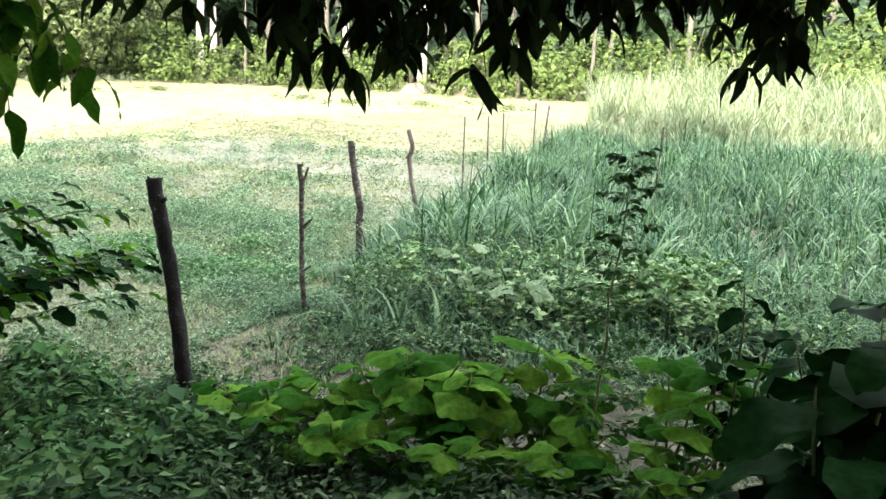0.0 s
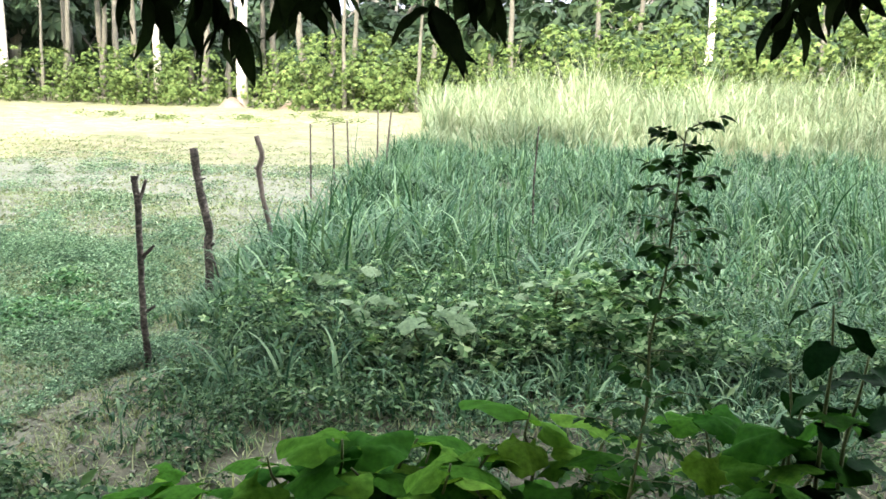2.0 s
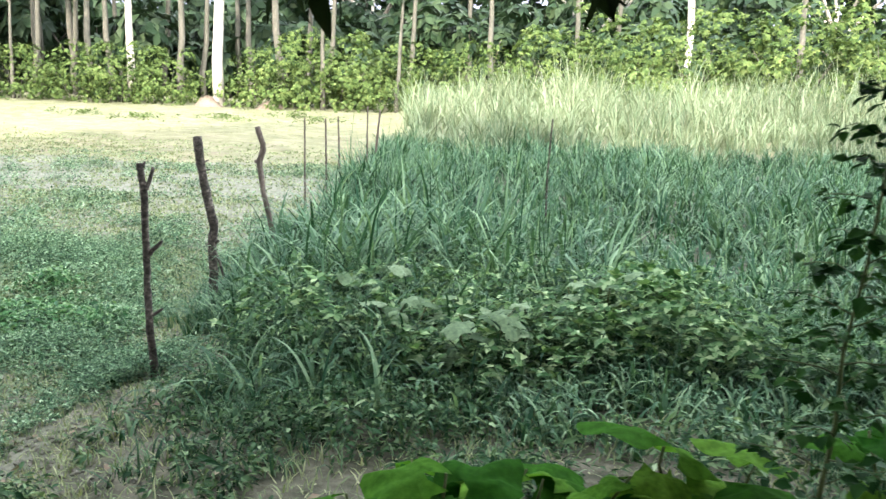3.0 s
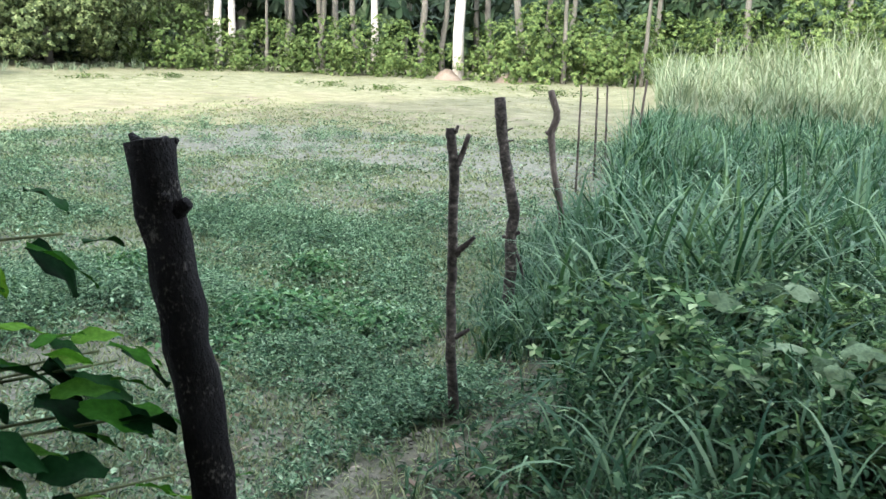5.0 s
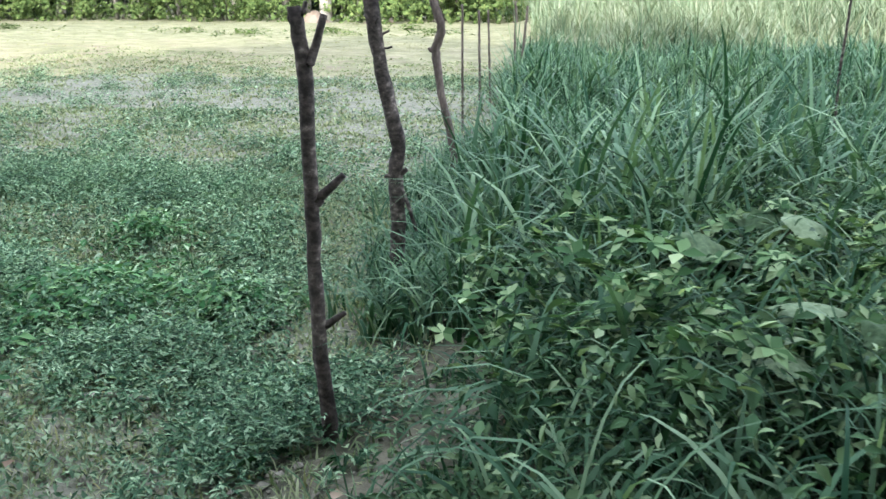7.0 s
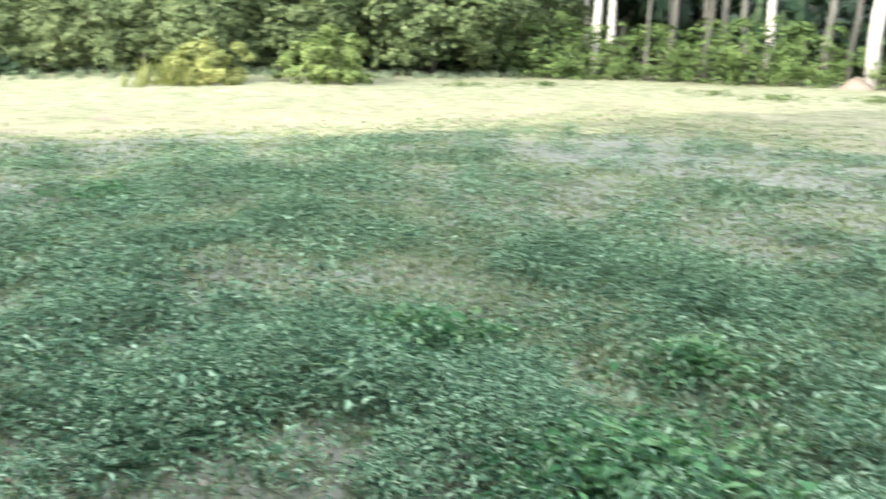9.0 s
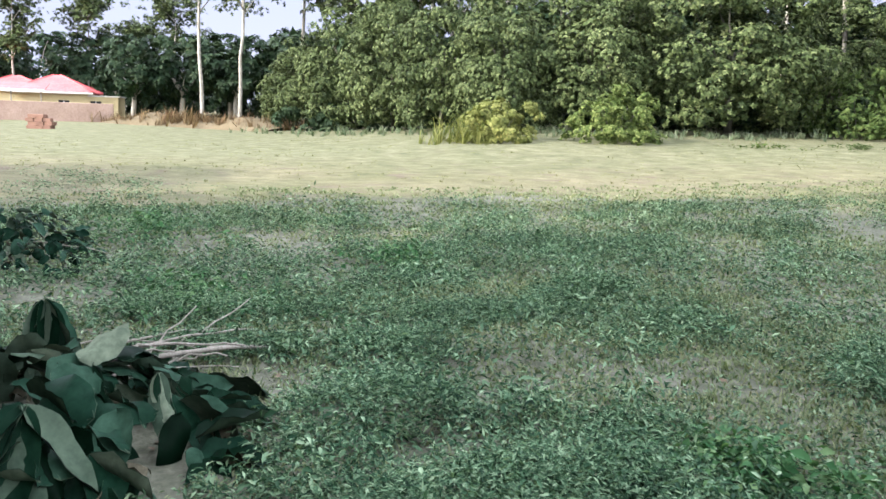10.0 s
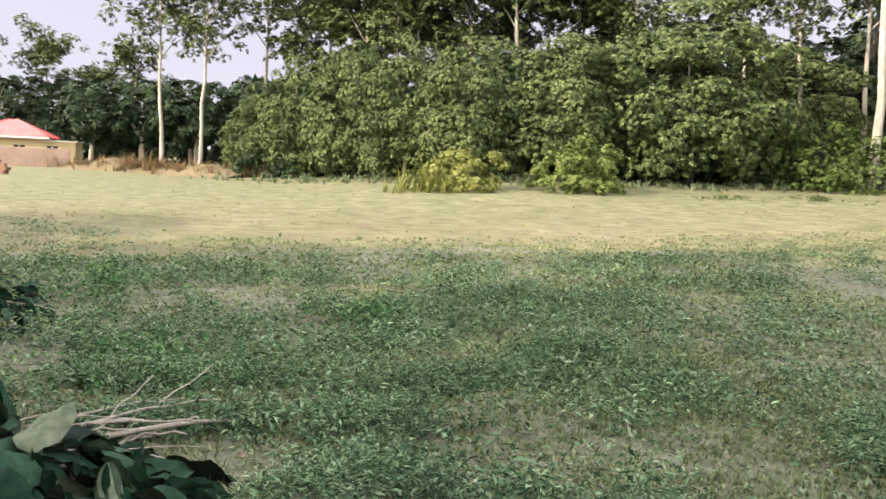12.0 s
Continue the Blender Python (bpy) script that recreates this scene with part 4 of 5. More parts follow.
awning(-82.22, -2.86, 2.43, 82, 7.2, 2.6)
bm = bmesh.new()
box(bm, -11, -0.12, -0.5, 11, 0.12, 1.42, 0.03)
yw = part("yard_wall", bm, M_COMPOUND)
yw.matrix_basis = pose(-75.58, -5.34, float(ground_z(-75.58, -5.34)) - 0.05, 0, 0, 82)
tagged(yw, "weathered mud-brown yard wall before the farm", "wall", kind="structure")
bs = new("brick_stack")
bs.matrix_basis = pose(-53.95, 1.29, float(ground_z(-53.95, 1.29)) - 0.01, 0, 0, 78)
bm = bmesh.new()
box(bm, -0.2, -0.1, 0, 0.2, 0.1, 0.19, 0.012)
block = bpy.data.meshes.new("brick")
bm.to_mesh(block)
bm.free()
block.materials.append(M_BRICK)
for k in range(4):
    for i in range(3 - k // 3):
        for j in range(5 - k // 2):
            lay("brick", block, pose(-0.4 + 0.41 * i + 0.2 * (k % 2) * 0.4 + RNG.normal() * 0.02, -0.42 + 0.21 * j + RNG.normal() * 0.01, 0.195 * k, 0, 0, RNG.normal() * 3), bs)
tagged(bs, "low untidy stack of reddish bricks on the meadow", "brick stack")

t = np.linspace(0, 1, 60)[:, None]
q = np.linspace(-1, 1, 13)[None, :]
bx, by = -73.4 + 15 * t + 0 * q, 6.0 + 9.5 * t + 0 * q
bx, by = bx + 2.0 * q * 0.53, by - 2.0 * q * 0.85
bz = ground_z(bx, by) - 0.05 + (1 - q * q) * (0.75 + 0.25 * np.sin(9 * t) + 0.15 * np.sin(23 * t + 2)) * np.sin(np.pi * np.clip(t, 0.02, 0.98)) ** 0.4
bi = np.arange(bx.size).reshape(bx.shape)
bank = link_mesh("earth_bank", np.stack([bx, by, bz], -1).reshape(-1, 3), [np.stack([bi[:-1, :-1], bi[1:, :-1], bi[1:, 1:], bi[:-1, 1:]], -1).reshape(-1, 4)], M_BANK)
tagged(bank, "low bank of dry earth along the far side of the meadow", "bank", kind="structure")


# ---- fence posts ----
def rough_post(points, radii, stubs=(), sides=10, bark=M_BANDED):
    ob = new("fence_post")
    base = np.array(points[0], float)
    p = np.array(points, float)
    n = 22
    s = np.linspace(0, 1, len(p))
    fine = np.stack([np.interp(np.linspace(0, 1, n), s, p[:, i]) for i in range(3)], -1) - base
    fine[1:-1] += RNG.normal(size=(n - 2, 3)) * radii[0] * 0.06
    fine[0, 2] -= 0.12
    ob.location = base
    link_mesh("pole", *tube(fine, radii, sides, 0.07), bark, ob)
    for z, (dx, dy, dz), r in stubs:
        c = np.array([np.interp(z, fine[:, 2], fine[:, i]) for i in (0, 1)] + [z])
        link_mesh("twig_stub", *tube(bent(c, c + (dx, dy, dz), 4, 0.15 * dz, 0.004), (r * 1.15, r * 0.9, r * 0.65), 7, 0.06), bark, ob)
    return ob


def post_base(x, y):
    return (x, y, float(ground_z(x, y)))


def fence():
    g = "fence line"
    p = rough_post([post_base(-0.4, 2.38), (-0.44, 2.38, 0.45), (-0.49, 2.38, 0.85), (-0.565, 2.38, 1.2), (-0.645, 2.38, 1.573)], (0.054, 0.051, 0.048, 0.047, 0.05), [(1.3, (0.065, 0.01, 0.03), 0.022), (1.33, (0.06, -0.03, 0.01), 0.012)], 14, M_BARK)
    tagged(p, "thick weathered fence post, darkened to a silhouette, leaning over the weeds", "fence post", g)
    g0 = float(ground_z(-0.4, 2.38))
    for k in range(14):
        a = RNG.uniform(0, 6.28)
        r = RNG.uniform(0.02, 0.048)
        foot = np.array((-0.245 + r * math.cos(a), r * math.sin(a), 1.568 - g0 + RNG.uniform(-0.006, 0.004)))
        link_mesh("bark_shred", *tube([foot, foot + (0.01 * math.cos(a), 0.01 * math.sin(a), RNG.uniform(0.002, 0.016))], (0.01, 0.006), 6, 0.2), M_BARK, p)
    h = float(ground_z(-0.9, 4.5))
    p = rough_post([(-0.9, 4.5, h), (-0.92, 4.5, 0.337), (-0.932, 4.5, 0.522), (-0.941, 4.5, 0.741), (-0.94, 4.5, 0.915), (-0.945, 4.5, 1.084), (-0.946, 4.5, 1.266), (-0.955, 4.5, 1.373), (-0.975, 4.5, 1.475)], (0.026, 0.023, 0.021, 0.021, 0.022, 0.02),
                   [(0.53 - h, (0.08, 0.02, 0.05), 0.013), (0.91 - h, (0.03, 0.01, 0.02), 0.019), (0.92 - h, (0.095, 0.02, 0.085), 0.015), (1.29 - h, (0.06, 0.01, 0.165), 0.016), (1.42 - h, (-0.015, -0.005, 0.055), 0.013), (1.43 - h, (0.03, 0.0, 0.06), 0.01)], 12)
    tagged(p, "slim dark forked fence post with twig stubs", "fence post", g)
    h = float(ground_z(-1.25, 6.05))
    p = rough_post([(-1.25, 6.05, h), (-1.265, 6.05, 0.3), (-1.257, 6.05, 0.48), (-1.262, 6.05, 0.74), (-1.255, 6.05, 0.89), (-1.314, 6.05, 1.116), (-1.357, 6.05, 1.336), (-1.384, 6.05, 1.56)], (0.04, 0.037, 0.035, 0.034, 0.033, 0.036),
                   [(0.72 - h, (0.055, 0.0, 0.03), 0.017), (0.68 - h, (0.11, -0.03, -0.22), 0.012), (0.71 - h, (-0.05, -0.02, 0.0), 0.014), (1.36 - h, (0.06, 0.02, 0.02), 0.008), (1.3 - h, (0.07, 0.0, 0.01), 0.007), (1.42 - h, (-0.045, 0.0, 0.03), 0.008), (1.4 - h, (0.04, -0.04, 0.04), 0.007)], 12)
    tagged(p, "crooked dark fence post with a knot halfway", "fence post", g)
    p = rough_post([post_base(-1.59, 8.1), (-1.6, 8.1, 0.47), (-1.645, 8.1, 0.7), (-1.7, 8.1, 0.9), (-1.735, 8.1, 1.15), (-1.745, 8.1, 1.22), (-1.7, 8.1, 1.33), (-1.705, 8.1, 1.4), (-1.767, 8.1, 1.565)], (0.03, 0.028, 0.028, 0.032, 0.03, 0.03), [(1.02, (-0.05, 0, 0.03), 0.018), (0.2, (0.25, 0.05, 0.2), 0.006)], 10, M_STRIPPED)
    tagged(p, "thin bent fence post with a kink", "fence post", g)
    for x, y, h, r, dx in ((-2.72, 12.1, 1.45, 0.016, -0.02), (-3.03, 14.0, 1.4, 0.02, -0.04), (-3.28, 15.5, 1.4, 0.02, -0.06), (-3.5, 18.0, 1.5, 0.022, 0.0), (-3.62, 19.0, 1.4, 0.03, 0.12)):
        p = rough_post([post_base(x, y), (x + dx / 2, y, h / 2 + float(ground_z(x, y))), (x + dx, y, h + float(ground_z(x, y)))], (r, r * 0.8), (), 8, M_STRIPPED)
        tagged(p, "thin straight pole in the fence line", "fence post", g)
    p = rough_post([post_base(1.06, 9.96), (1.04, 9.96, 1.0), (1.07, 9.96, 1.72)], (0.014, 0.01), (), 6)
    tagged(p, "dry dark stalk standing in the tall grass", "stalk")


fence()


# ---- tall grass to the right of the fence ----
def rising(x, y):
    return 1.0 + 0 * x


def tall_grass(name, n, region, h, w, material, label, blades=9, droop=(0.5, 1.5), segs=5, tilt=0.3, scale=1.3, rising=rising):
    x, y = region(n)
    clear = np.hypot(x + 0.9, y - 4.4) > 0.45
    x, y = x[clear], y[clear]
    sets = []
    tall = h * rising(x, y) * (0.85 + 0.3 * wave_noise(x, y, scale, 31)) * RNG.uniform(0.6, 1.2, len(x))
    for d in np.linspace(*droop, 4):
        k = len(x) * blades // 4
        i = RNG.integers(0, len(x), k)
        size = tall[i] * RNG.uniform(0.6, 1.15, k)
        p = on_ground(x[i] + RNG.normal(size=k) * 0.05, y[i] + RNG.normal(size=k) * 0.05, -0.01)
        v, f = scatter(long_blade(segs, d), p, turns(RNG.uniform(0, 6.28, k), -np.abs(RNG.normal(size=k)) * tilt, 0 * size), np.stack([w * RNG.uniform(0.6, 1.5, k), size, size], -1))
        sets.append((v, f))
    return tagged(link_mesh(name, *merged(sets), material), label, "grass", kind="stuff")


def stand(n):
    y = 4.6 + 20 * RNG.random(n) ** 1.25
    x = fence_x(y) + 0.25 + (11 + 0.2 * y) * RNG.random(n) ** 1.15
    edge = y > 5.3 + 0.28 * np.abs(x - 1.0) + 0.5 * wave_noise(x, y, 1.2, 5) + np.where(x > 0.2, 1.1, 0) * RNG.random(n)
    return x[edge], y[edge]


tall_grass("tall_grass", 2900, stand, 0.9, 0.024, M_TALL, "dense stand of tall blue-green fodder grass", 13, (0.65, 1.9), 5, 0.36)


def fringe(n):
    y = 5.3 + 4.2 * RNG.random(n)
    x = fence_x(y) + RNG.normal(size=n) * 0.2 + 0.15
    x2, y2 = RNG.uniform(-0.3, 4.5, n), RNG.uniform(4.2, 6.4, n)
    return np.concatenate([x, x2]), np.concatenate([y, y2])


tall_grass("grass_stalks", 500, stand, 1.08, 0.012, M_TALL, "upright flowering stalks over the tall fodder grass", 3, (0.04, 0.25), 4, 0.09)


def row_foot(n):
    t = RNG.random(n) * 5
    knots = np.array([(-56, 12.6), (-44, 16.2), (-36.6, 20.2), (-32.6, 27), (-31.4, 33), (-33, 39)])
    return np.interp(t, range(6), knots[:, 0]) + RNG.normal(size=n) * 0.6, np.interp(t, range(6), knots[:, 1]) + RNG.normal(size=n) * 0.6


tall_grass("row_foot_grass", 260, row_foot, 0.51, 0.04, M_REED, "tall yellowish grass along the foot of the orchard trees", 9, (0.3, 1.2), 3, 0.35)
tall_grass("grass_fringe", 420, fringe, 0.5, 0.014, M_TALL, "ragged grass tufts along the foot of the fence", 10)


def yellow_tuft(n):
    return -33.6 + RNG.normal(size=n) * 0.7, 17.6 + RNG.normal(size=n) * 0.9


tall_grass("yellow_grass", 60, yellow_tuft, 1.25, 0.035, M_YBUSH, "tall yellowing grass round the shrub under the orchard", 9, (0.4, 1.4), 4, 0.3)


def mixed_in(n):
    x, y = RNG.uniform(-0.5, 5, n), RNG.uniform(3.5, 7.0, n)
    keep = wave_noise(x, y, 2.0, 33) + 0.5 * RNG.normal(size=n) > -0.3
    return x[keep], y[keep]


tall_grass("arching_grass", 1150, mixed_in, 0.6, 0.017, M_TALL, "loose arching grass among the broad-leaved weeds", 8, (0.8, 1.7), 6, 0.4)


def weed_foot(n):
    x, y = RNG.uniform(-0.7, 3.4, n), RNG.uniform(2.9, 5.2, n)
    keep = (x > fence_x(y) - 0.1) & (wave_noise(x, y, 2.6, 34) + 0.5 * RNG.normal(size=n) > 0.0)
    return x[keep], y[keep]


tall_grass("foot_grass", 1300, weed_foot, 0.24, 0.008, M_TALL, "thin short arching grass at the foot of the weeds", 9, (0.6, 1.6), 4, 0.45)


def far_stand(n):
    y = 23 + 22 * RNG.random(n)
    x = fence_x(y) + 0.5 + 26 * RNG.random(n)
    return x, y


def bank_strip(n):
    t = RNG.random(n)
    return -73.4 + 15 * t + RNG.normal(size=n) * 0.7, 5.7 + 9.5 * t + RNG.normal(size=n) * 0.7


tall_grass("bank_grass", 500, bank_strip, 1.2, 0.05, M_STRAW, "dry brown brush and straw on the earth bank", 9, (0.2, 1.0), 3, 0.3)


tall_grass("reed_field", 2300, far_stand, 2.1, 0.032, M_REED, "sunlit pale green field of tall reeds or maize", 11, (0.3, 1.4), 4, 0.3, 0.8, lambda x, y: np.clip(0.75 + 0.1 * (x + 9), 0.42, 1.25) * np.clip(0.3 + (y - 25) / 12, 0.3, 1.0))


# ---- broad-leaved weeds ----
def weed_patch(name, spots, leaf, material, label, per=14, slim=(0.45, 1.0)):
    """Plants with leaves round short upright stems; spots: x, y, radius, count."""
    px, py, hh = [], [], []
    for x, y, r, n, h in spots:
        a, q = RNG.uniform(0, 6.28, n), np.abs(RNG.normal(size=n)) * r * 0.62
        px.append(x + q * np.cos(a))
        py.append(y + q * np.sin(a))
        hh.append(h * np.exp(-0.5 * (q / (0.75 * r)) ** 2) * RNG.uniform(0.6, 1.25, n))
    px, py, hh = map(np.concatenate, (px, py, hh))
    free = off_heap(px, py)
    px, py, hh = px[free], py[free], hh[free]
    sets = []
    far = np.hypot(px + 2, py - 4) > 3.8
    for shape, some, count, grow in ((LEAF4, ~far, per, 1.0), (LEAF2, far, per // 2, 1.25)):
        i = np.repeat(np.flatnonzero(some), count)
        k = len(i)
        up = RNG.random(k) ** 0.7
        a = RNG.uniform(0, 6.28, k)
        rad = 0.35 * hh[i] * RNG.random(k) + 0.02
        p = on_ground(px[i] - np.sin(a) * rad, py[i] + np.cos(a) * rad) + np.stack([0 * a, 0 * a, up * hh[i]], -1)
        sizes = grow * leaf * RNG.uniform(0.35, 1.25, k) * (1 + 0.6 * (RNG.random(k) > 0.92))
        sizes = np.stack([sizes * RNG.uniform(*slim, k), sizes, sizes], -1)
        sets.append(scatter(shape, p, turns(a, RNG.normal(size=k) * 0.35 - 0.15, RNG.normal(size=k) * 0.4), sizes))
    return tagged(link_mesh(name, *merged(sets), material), label, "weeds", kind="stuff")


weeds = [(-2.75, 5.65, 0.75, 150, 0.16), (-2.0, 5.7, 0.35, 40, 0.18), (-4.4, 6.1, 0.7, 60, 0.2), (-3.3, 6.8, 0.4, 36, 0.16), (-5.4, 5.1, 0.9, 90, 0.26), (-6.5, 5.9, 0.7, 70, 0.25), (-5.2, 6.0, 0.8, 70, 0.26), (-13.6, 14.7, 0.8, 50, 0.3),
         (-11.3, 8.1, 0.7, 60, 0.32), (-9.3, 8.8, 0.9, 70, 0.26), (-13.0, 6.2, 1.2, 90, 0.34), (-6.9, 7.6, 0.8, 60, 0.22), (-6.4, 8.4, 0.6, 50, 0.26), (-9.3, 4.4, 1.4, 150, 0.2), (-12.4, 3.4, 1.6, 120, 0.25), (-4.4, 8.1, 0.8, 60, 0.16), (-9, 9.7, 1.0, 70, 0.2), (-7.5, 7.0, 0.7, 50, 0.22), (-8.2, 6.2, 0.8, 70, 0.24), (-4.2, 13.4, 0.5, 30, 0.2), (-14.8, 18.9, 0.8, 40, 0.3), (-10, 12, 1.6, 70, 0.22), (-7, 11, 1.4, 60, 0.2), (-12, 15, 1.5, 50, 0.25)]
for k in range(900):
    x, y = RNG.uniform(-16, -1), RNG.uniform(0, 14)
    if x < fence_x(y) - 0.2 and x > -14 and patchy(np.array(x), np.array(y)) > 0.4:
        weeds.append((x, y, 0.4, int(RNG.integers(2, 7)), RNG.uniform(0.06, 0.17)))
for k in range(600):
    x, y = RNG.uniform(-11, -3), RNG.uniform(2.5, 11)
    if patchy(np.array(x), np.array(y)) > 0.2:
        weeds.append((x, y, 0.25, int(RNG.integers(3, 8)), RNG.uniform(0.08, 0.24)))
for k in range(230):
    x, y = (RNG.uniform(-11, -2), RNG.uniform(2.8, 11)) if k < 110 else (RNG.uniform(-15.5, -6), RNG.uniform(1, 19))
    if x < fence_x(y) - 0.4 and math.hypot(x - PX, y - PY) > 1.5:
        weeds.append((x, y, RNG.uniform(0.2, 0.6), int(RNG.integers(26, 54)), RNG.uniform(0.13, 0.27)))
weeds = [(x, y, r, int(n * (1.6 if n > 25 else 1.0)), h * (1.35 if n > 25 else 1.0)) for x, y, r, n, h in weeds]
weeds += [(-20.2, 3.6, 1.5, 150, 0.16), (-18.8, 4.4, 1.2, 110, 0.16), (-21.6, 3.2, 1.6, 130, 0.15), (-18.4, 2.8, 1.4, 130, 0.17), (-16.6, 4.2, 1.2, 120, 0.18), (-15.2, 2.2, 1.3, 120, 0.18), (-17.0, 1.2, 1.5, 130, 0.17), (-13.8, 12.6, 1.0, 80, 0.2), (-14.6, 16.2, 1.1, 80, 0.2)]
weed_patch("meadow_weeds", weeds, 0.04, M_FEATHER, "low feathery weeds in mounds over the shaded meadow", 12, (0.26, 0.65))
edge_weeds = [(-17.6, 33.0, 1.6, 60, 0.22), (-15.0, 35.0, 1.6, 70, 0.24), (-13.0, 38.5, 1.8, 60, 0.24), (-26.3, 30.2, 1.5, 50, 0.2), (-28.0, 27.0, 1.3, 40, 0.2), (-20.5, 33.5, 1.6, 50, 0.2), (-11.0, 36.5, 1.5, 50, 0.24)]
weed_patch("edge_weeds", edge_weeds, 0.1, M_BUSH, "low sunlit leafy weeds along the far edge of the meadow", 16, (0.4, 0.8))
weed_patch("broad_weeds", [(-2.75, 5.65, 0.75, 260, 0.2), (-2.0, 5.7, 0.35, 60, 0.2), (-4.4, 6.1, 0.6, 90, 0.22), (-3.3, 6.9, 0.4, 50, 0.2), (-8.6, 4.3, 0.9, 120, 0.24), (-9.8, 6.4, 0.8, 90, 0.26), (-12.2, 4.2, 1.1, 110, 0.28)], 0.055, M_GREENWEED, "patches of darker broad-leaved weeds in the meadow", 16, (0.5, 1.0))


def feathery(name, n, boxes, label):
    """Small plants of arching stems with paired narrow leaves, thicker where the cover swells."""
    x, y = sample_field(n, boxes)
    swell = wave_noise(x, y, 1.5, 71) * 0.6 + wave_noise(x, y, 3.3, 72) * 0.5
    keep = swell + 0.15 * RNG.normal(size=len(x)) > 0.16
    x, y, swell = x[keep], y[keep], swell[keep]
    stems, pairs = 5, 7
    i = np.repeat(np.arange(len(x)), stems)
    az = RNG.uniform(0, 6.283, len(i))
    tall = np.clip(0.05 + 0.22 * swell[i], 0.05, 0.36) * RNG.uniform(0.6, 1.25, len(i))
    reach = tall * RNG.uniform(0.5, 1.2, len(i))
    j = np.repeat(np.arange(len(i)), pairs)
    q = np.tile(np.linspace(0.2, 1.0, pairs), len(i))
    side = np.where(np.arange(len(j)) % 2, 1.0, -1.0)
    out = reach[j] * q ** 1.6
    p = on_ground(x[i][j] - np.sin(az[j]) * out, y[i][j] + np.cos(az[j]) * out) + np.stack([0 * q, 0 * q, tall[j] * (1.5 * q - 0.5 * q * q)], -1)
    size = 0.038 * RNG.uniform(0.6, 1.4, len(j)) * (1.25 - 0.5 * q)
    v, f = scatter(LEAF2, p, turns(az[j] + side * RNG.uniform(0.5, 1.1, len(j)), RNG.normal(size=len(j)) * 0.35 + 0.15, RNG.normal(size=len(j)) * 0.35), np.stack([size * RNG.uniform(0.3, 0.6, len(j)), size, size], -1))
    return tagged(link_mesh(name, v, f, M_FEATHER), label, "weeds", kind="stuff")


feathery("feathery_weeds", 18000, ((-2.8, -0.3, 1.0, 5.2, 0.2), (-8.5, -3.2, 2.6, 8.6, 0.44), (-4.5, -1.0, 4.3, 8.6, 0.14), (-13, -7, 0.6, 9.5, 0.2)), "feathery low weeds swelling in mounds over worn soil")
under = [(1.6, 1.55, 0.5, 90, 0.3), (2.1, 1.5, 0.5, 90, 0.32), (2.7, 1.55, 0.5, 80, 0.36), (1.1, 1.45, 0.5, 70, 0.28), (1.9, 0.3, 0.8, 110, 0.3), (1.2, 0.3, 0.8, 100, 0.28), (2.6, 0.5, 0.8, 110, 0.34), (3.1, 0.0, 0.7, 80, 0.3), (-0.1, 5.5, 0.8, 46, 0.5), (0.3, 6.0, 0.8, 46, 0.5), (0.7, 5.2, 0.8, 46, 0.5), (0.2, 4.6, 0.8, 24, 0.5), (0.5, 4.4, 0.8, 24, 0.5), (0.0, 4.1, 0.8, 24, 0.5), (0.9, 6.5, 0.8, 46, 0.5), (1.6, 0.9, 0.9, 120, 0.32), (0.9, 1.0, 0.8, 100, 0.3), (2.3, 1.2, 0.8, 100, 0.38), (3.0, 1.3, 0.8, 100, 0.4), (0.1, 2.0, 0.6, 70, 0.22), (0.3, 3.4, 0.9, 74, 0.14), (-0.3, 3.9, 0.7, 49, 0.16), (0.9, 3.6, 0.8, 62, 0.22), (-1.0, 0.7, 1.0, 120, 0.35), (-0.6, 2.5, 0.5, 60, 0.2), (1.4, 4.6, 1.3, 105, 0.45), (2.6, 4.9, 1.3, 105, 0.5), (0.6, 4.4, 0.8, 55, 0.3), (3.6, 4.8, 1.3, 93, 0.55), (0.3, 5.4, 0.8, 49, 0.4), (1.3, 5.8, 1.2, 68, 0.55), (3.2, 6.2, 1.4, 68, 0.6), (-0.3, 4.5, 0.5, 31, 0.25), (-0.2, 1.1, 0.9, 120, 0.35), (0.5, 0.4, 0.8, 90, 0.35), (-0.9, 1.6, 0.7, 80, 0.3), (-1.3, 2.3, 0.9, 60, 0.25), (1.0, 1.9, 0.5, 50, 0.3), (2.4, 3.2, 0.9, 100, 0.4), (3.6, 3.2, 1.0, 110, 0.5), (4.6, 4.2, 1.2, 68, 0.6), (1.5, 3.0, 0.6, 50, 0.2), (2.1, 2.0, 0.6, 70, 0.4), (3.0, 2.1, 0.7, 80, 0.5), (5.5, 5.5, 1.4, 62, 0.7)]
weed_patch("undergrowth", under, 0.048, M_WEED, "broad-leaved undergrowth of weeds beside the tall grass", 25, (0.3, 0.75))


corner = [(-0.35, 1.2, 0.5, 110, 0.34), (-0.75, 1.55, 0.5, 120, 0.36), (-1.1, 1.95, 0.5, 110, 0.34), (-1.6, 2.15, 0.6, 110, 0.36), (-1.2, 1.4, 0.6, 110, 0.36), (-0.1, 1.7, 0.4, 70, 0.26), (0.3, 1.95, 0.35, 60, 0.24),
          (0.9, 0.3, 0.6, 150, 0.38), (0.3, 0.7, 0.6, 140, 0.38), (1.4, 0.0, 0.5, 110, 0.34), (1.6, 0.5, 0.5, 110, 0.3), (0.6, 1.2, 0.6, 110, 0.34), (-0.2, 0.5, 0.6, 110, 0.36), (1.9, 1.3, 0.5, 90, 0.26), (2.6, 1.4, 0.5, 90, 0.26)]
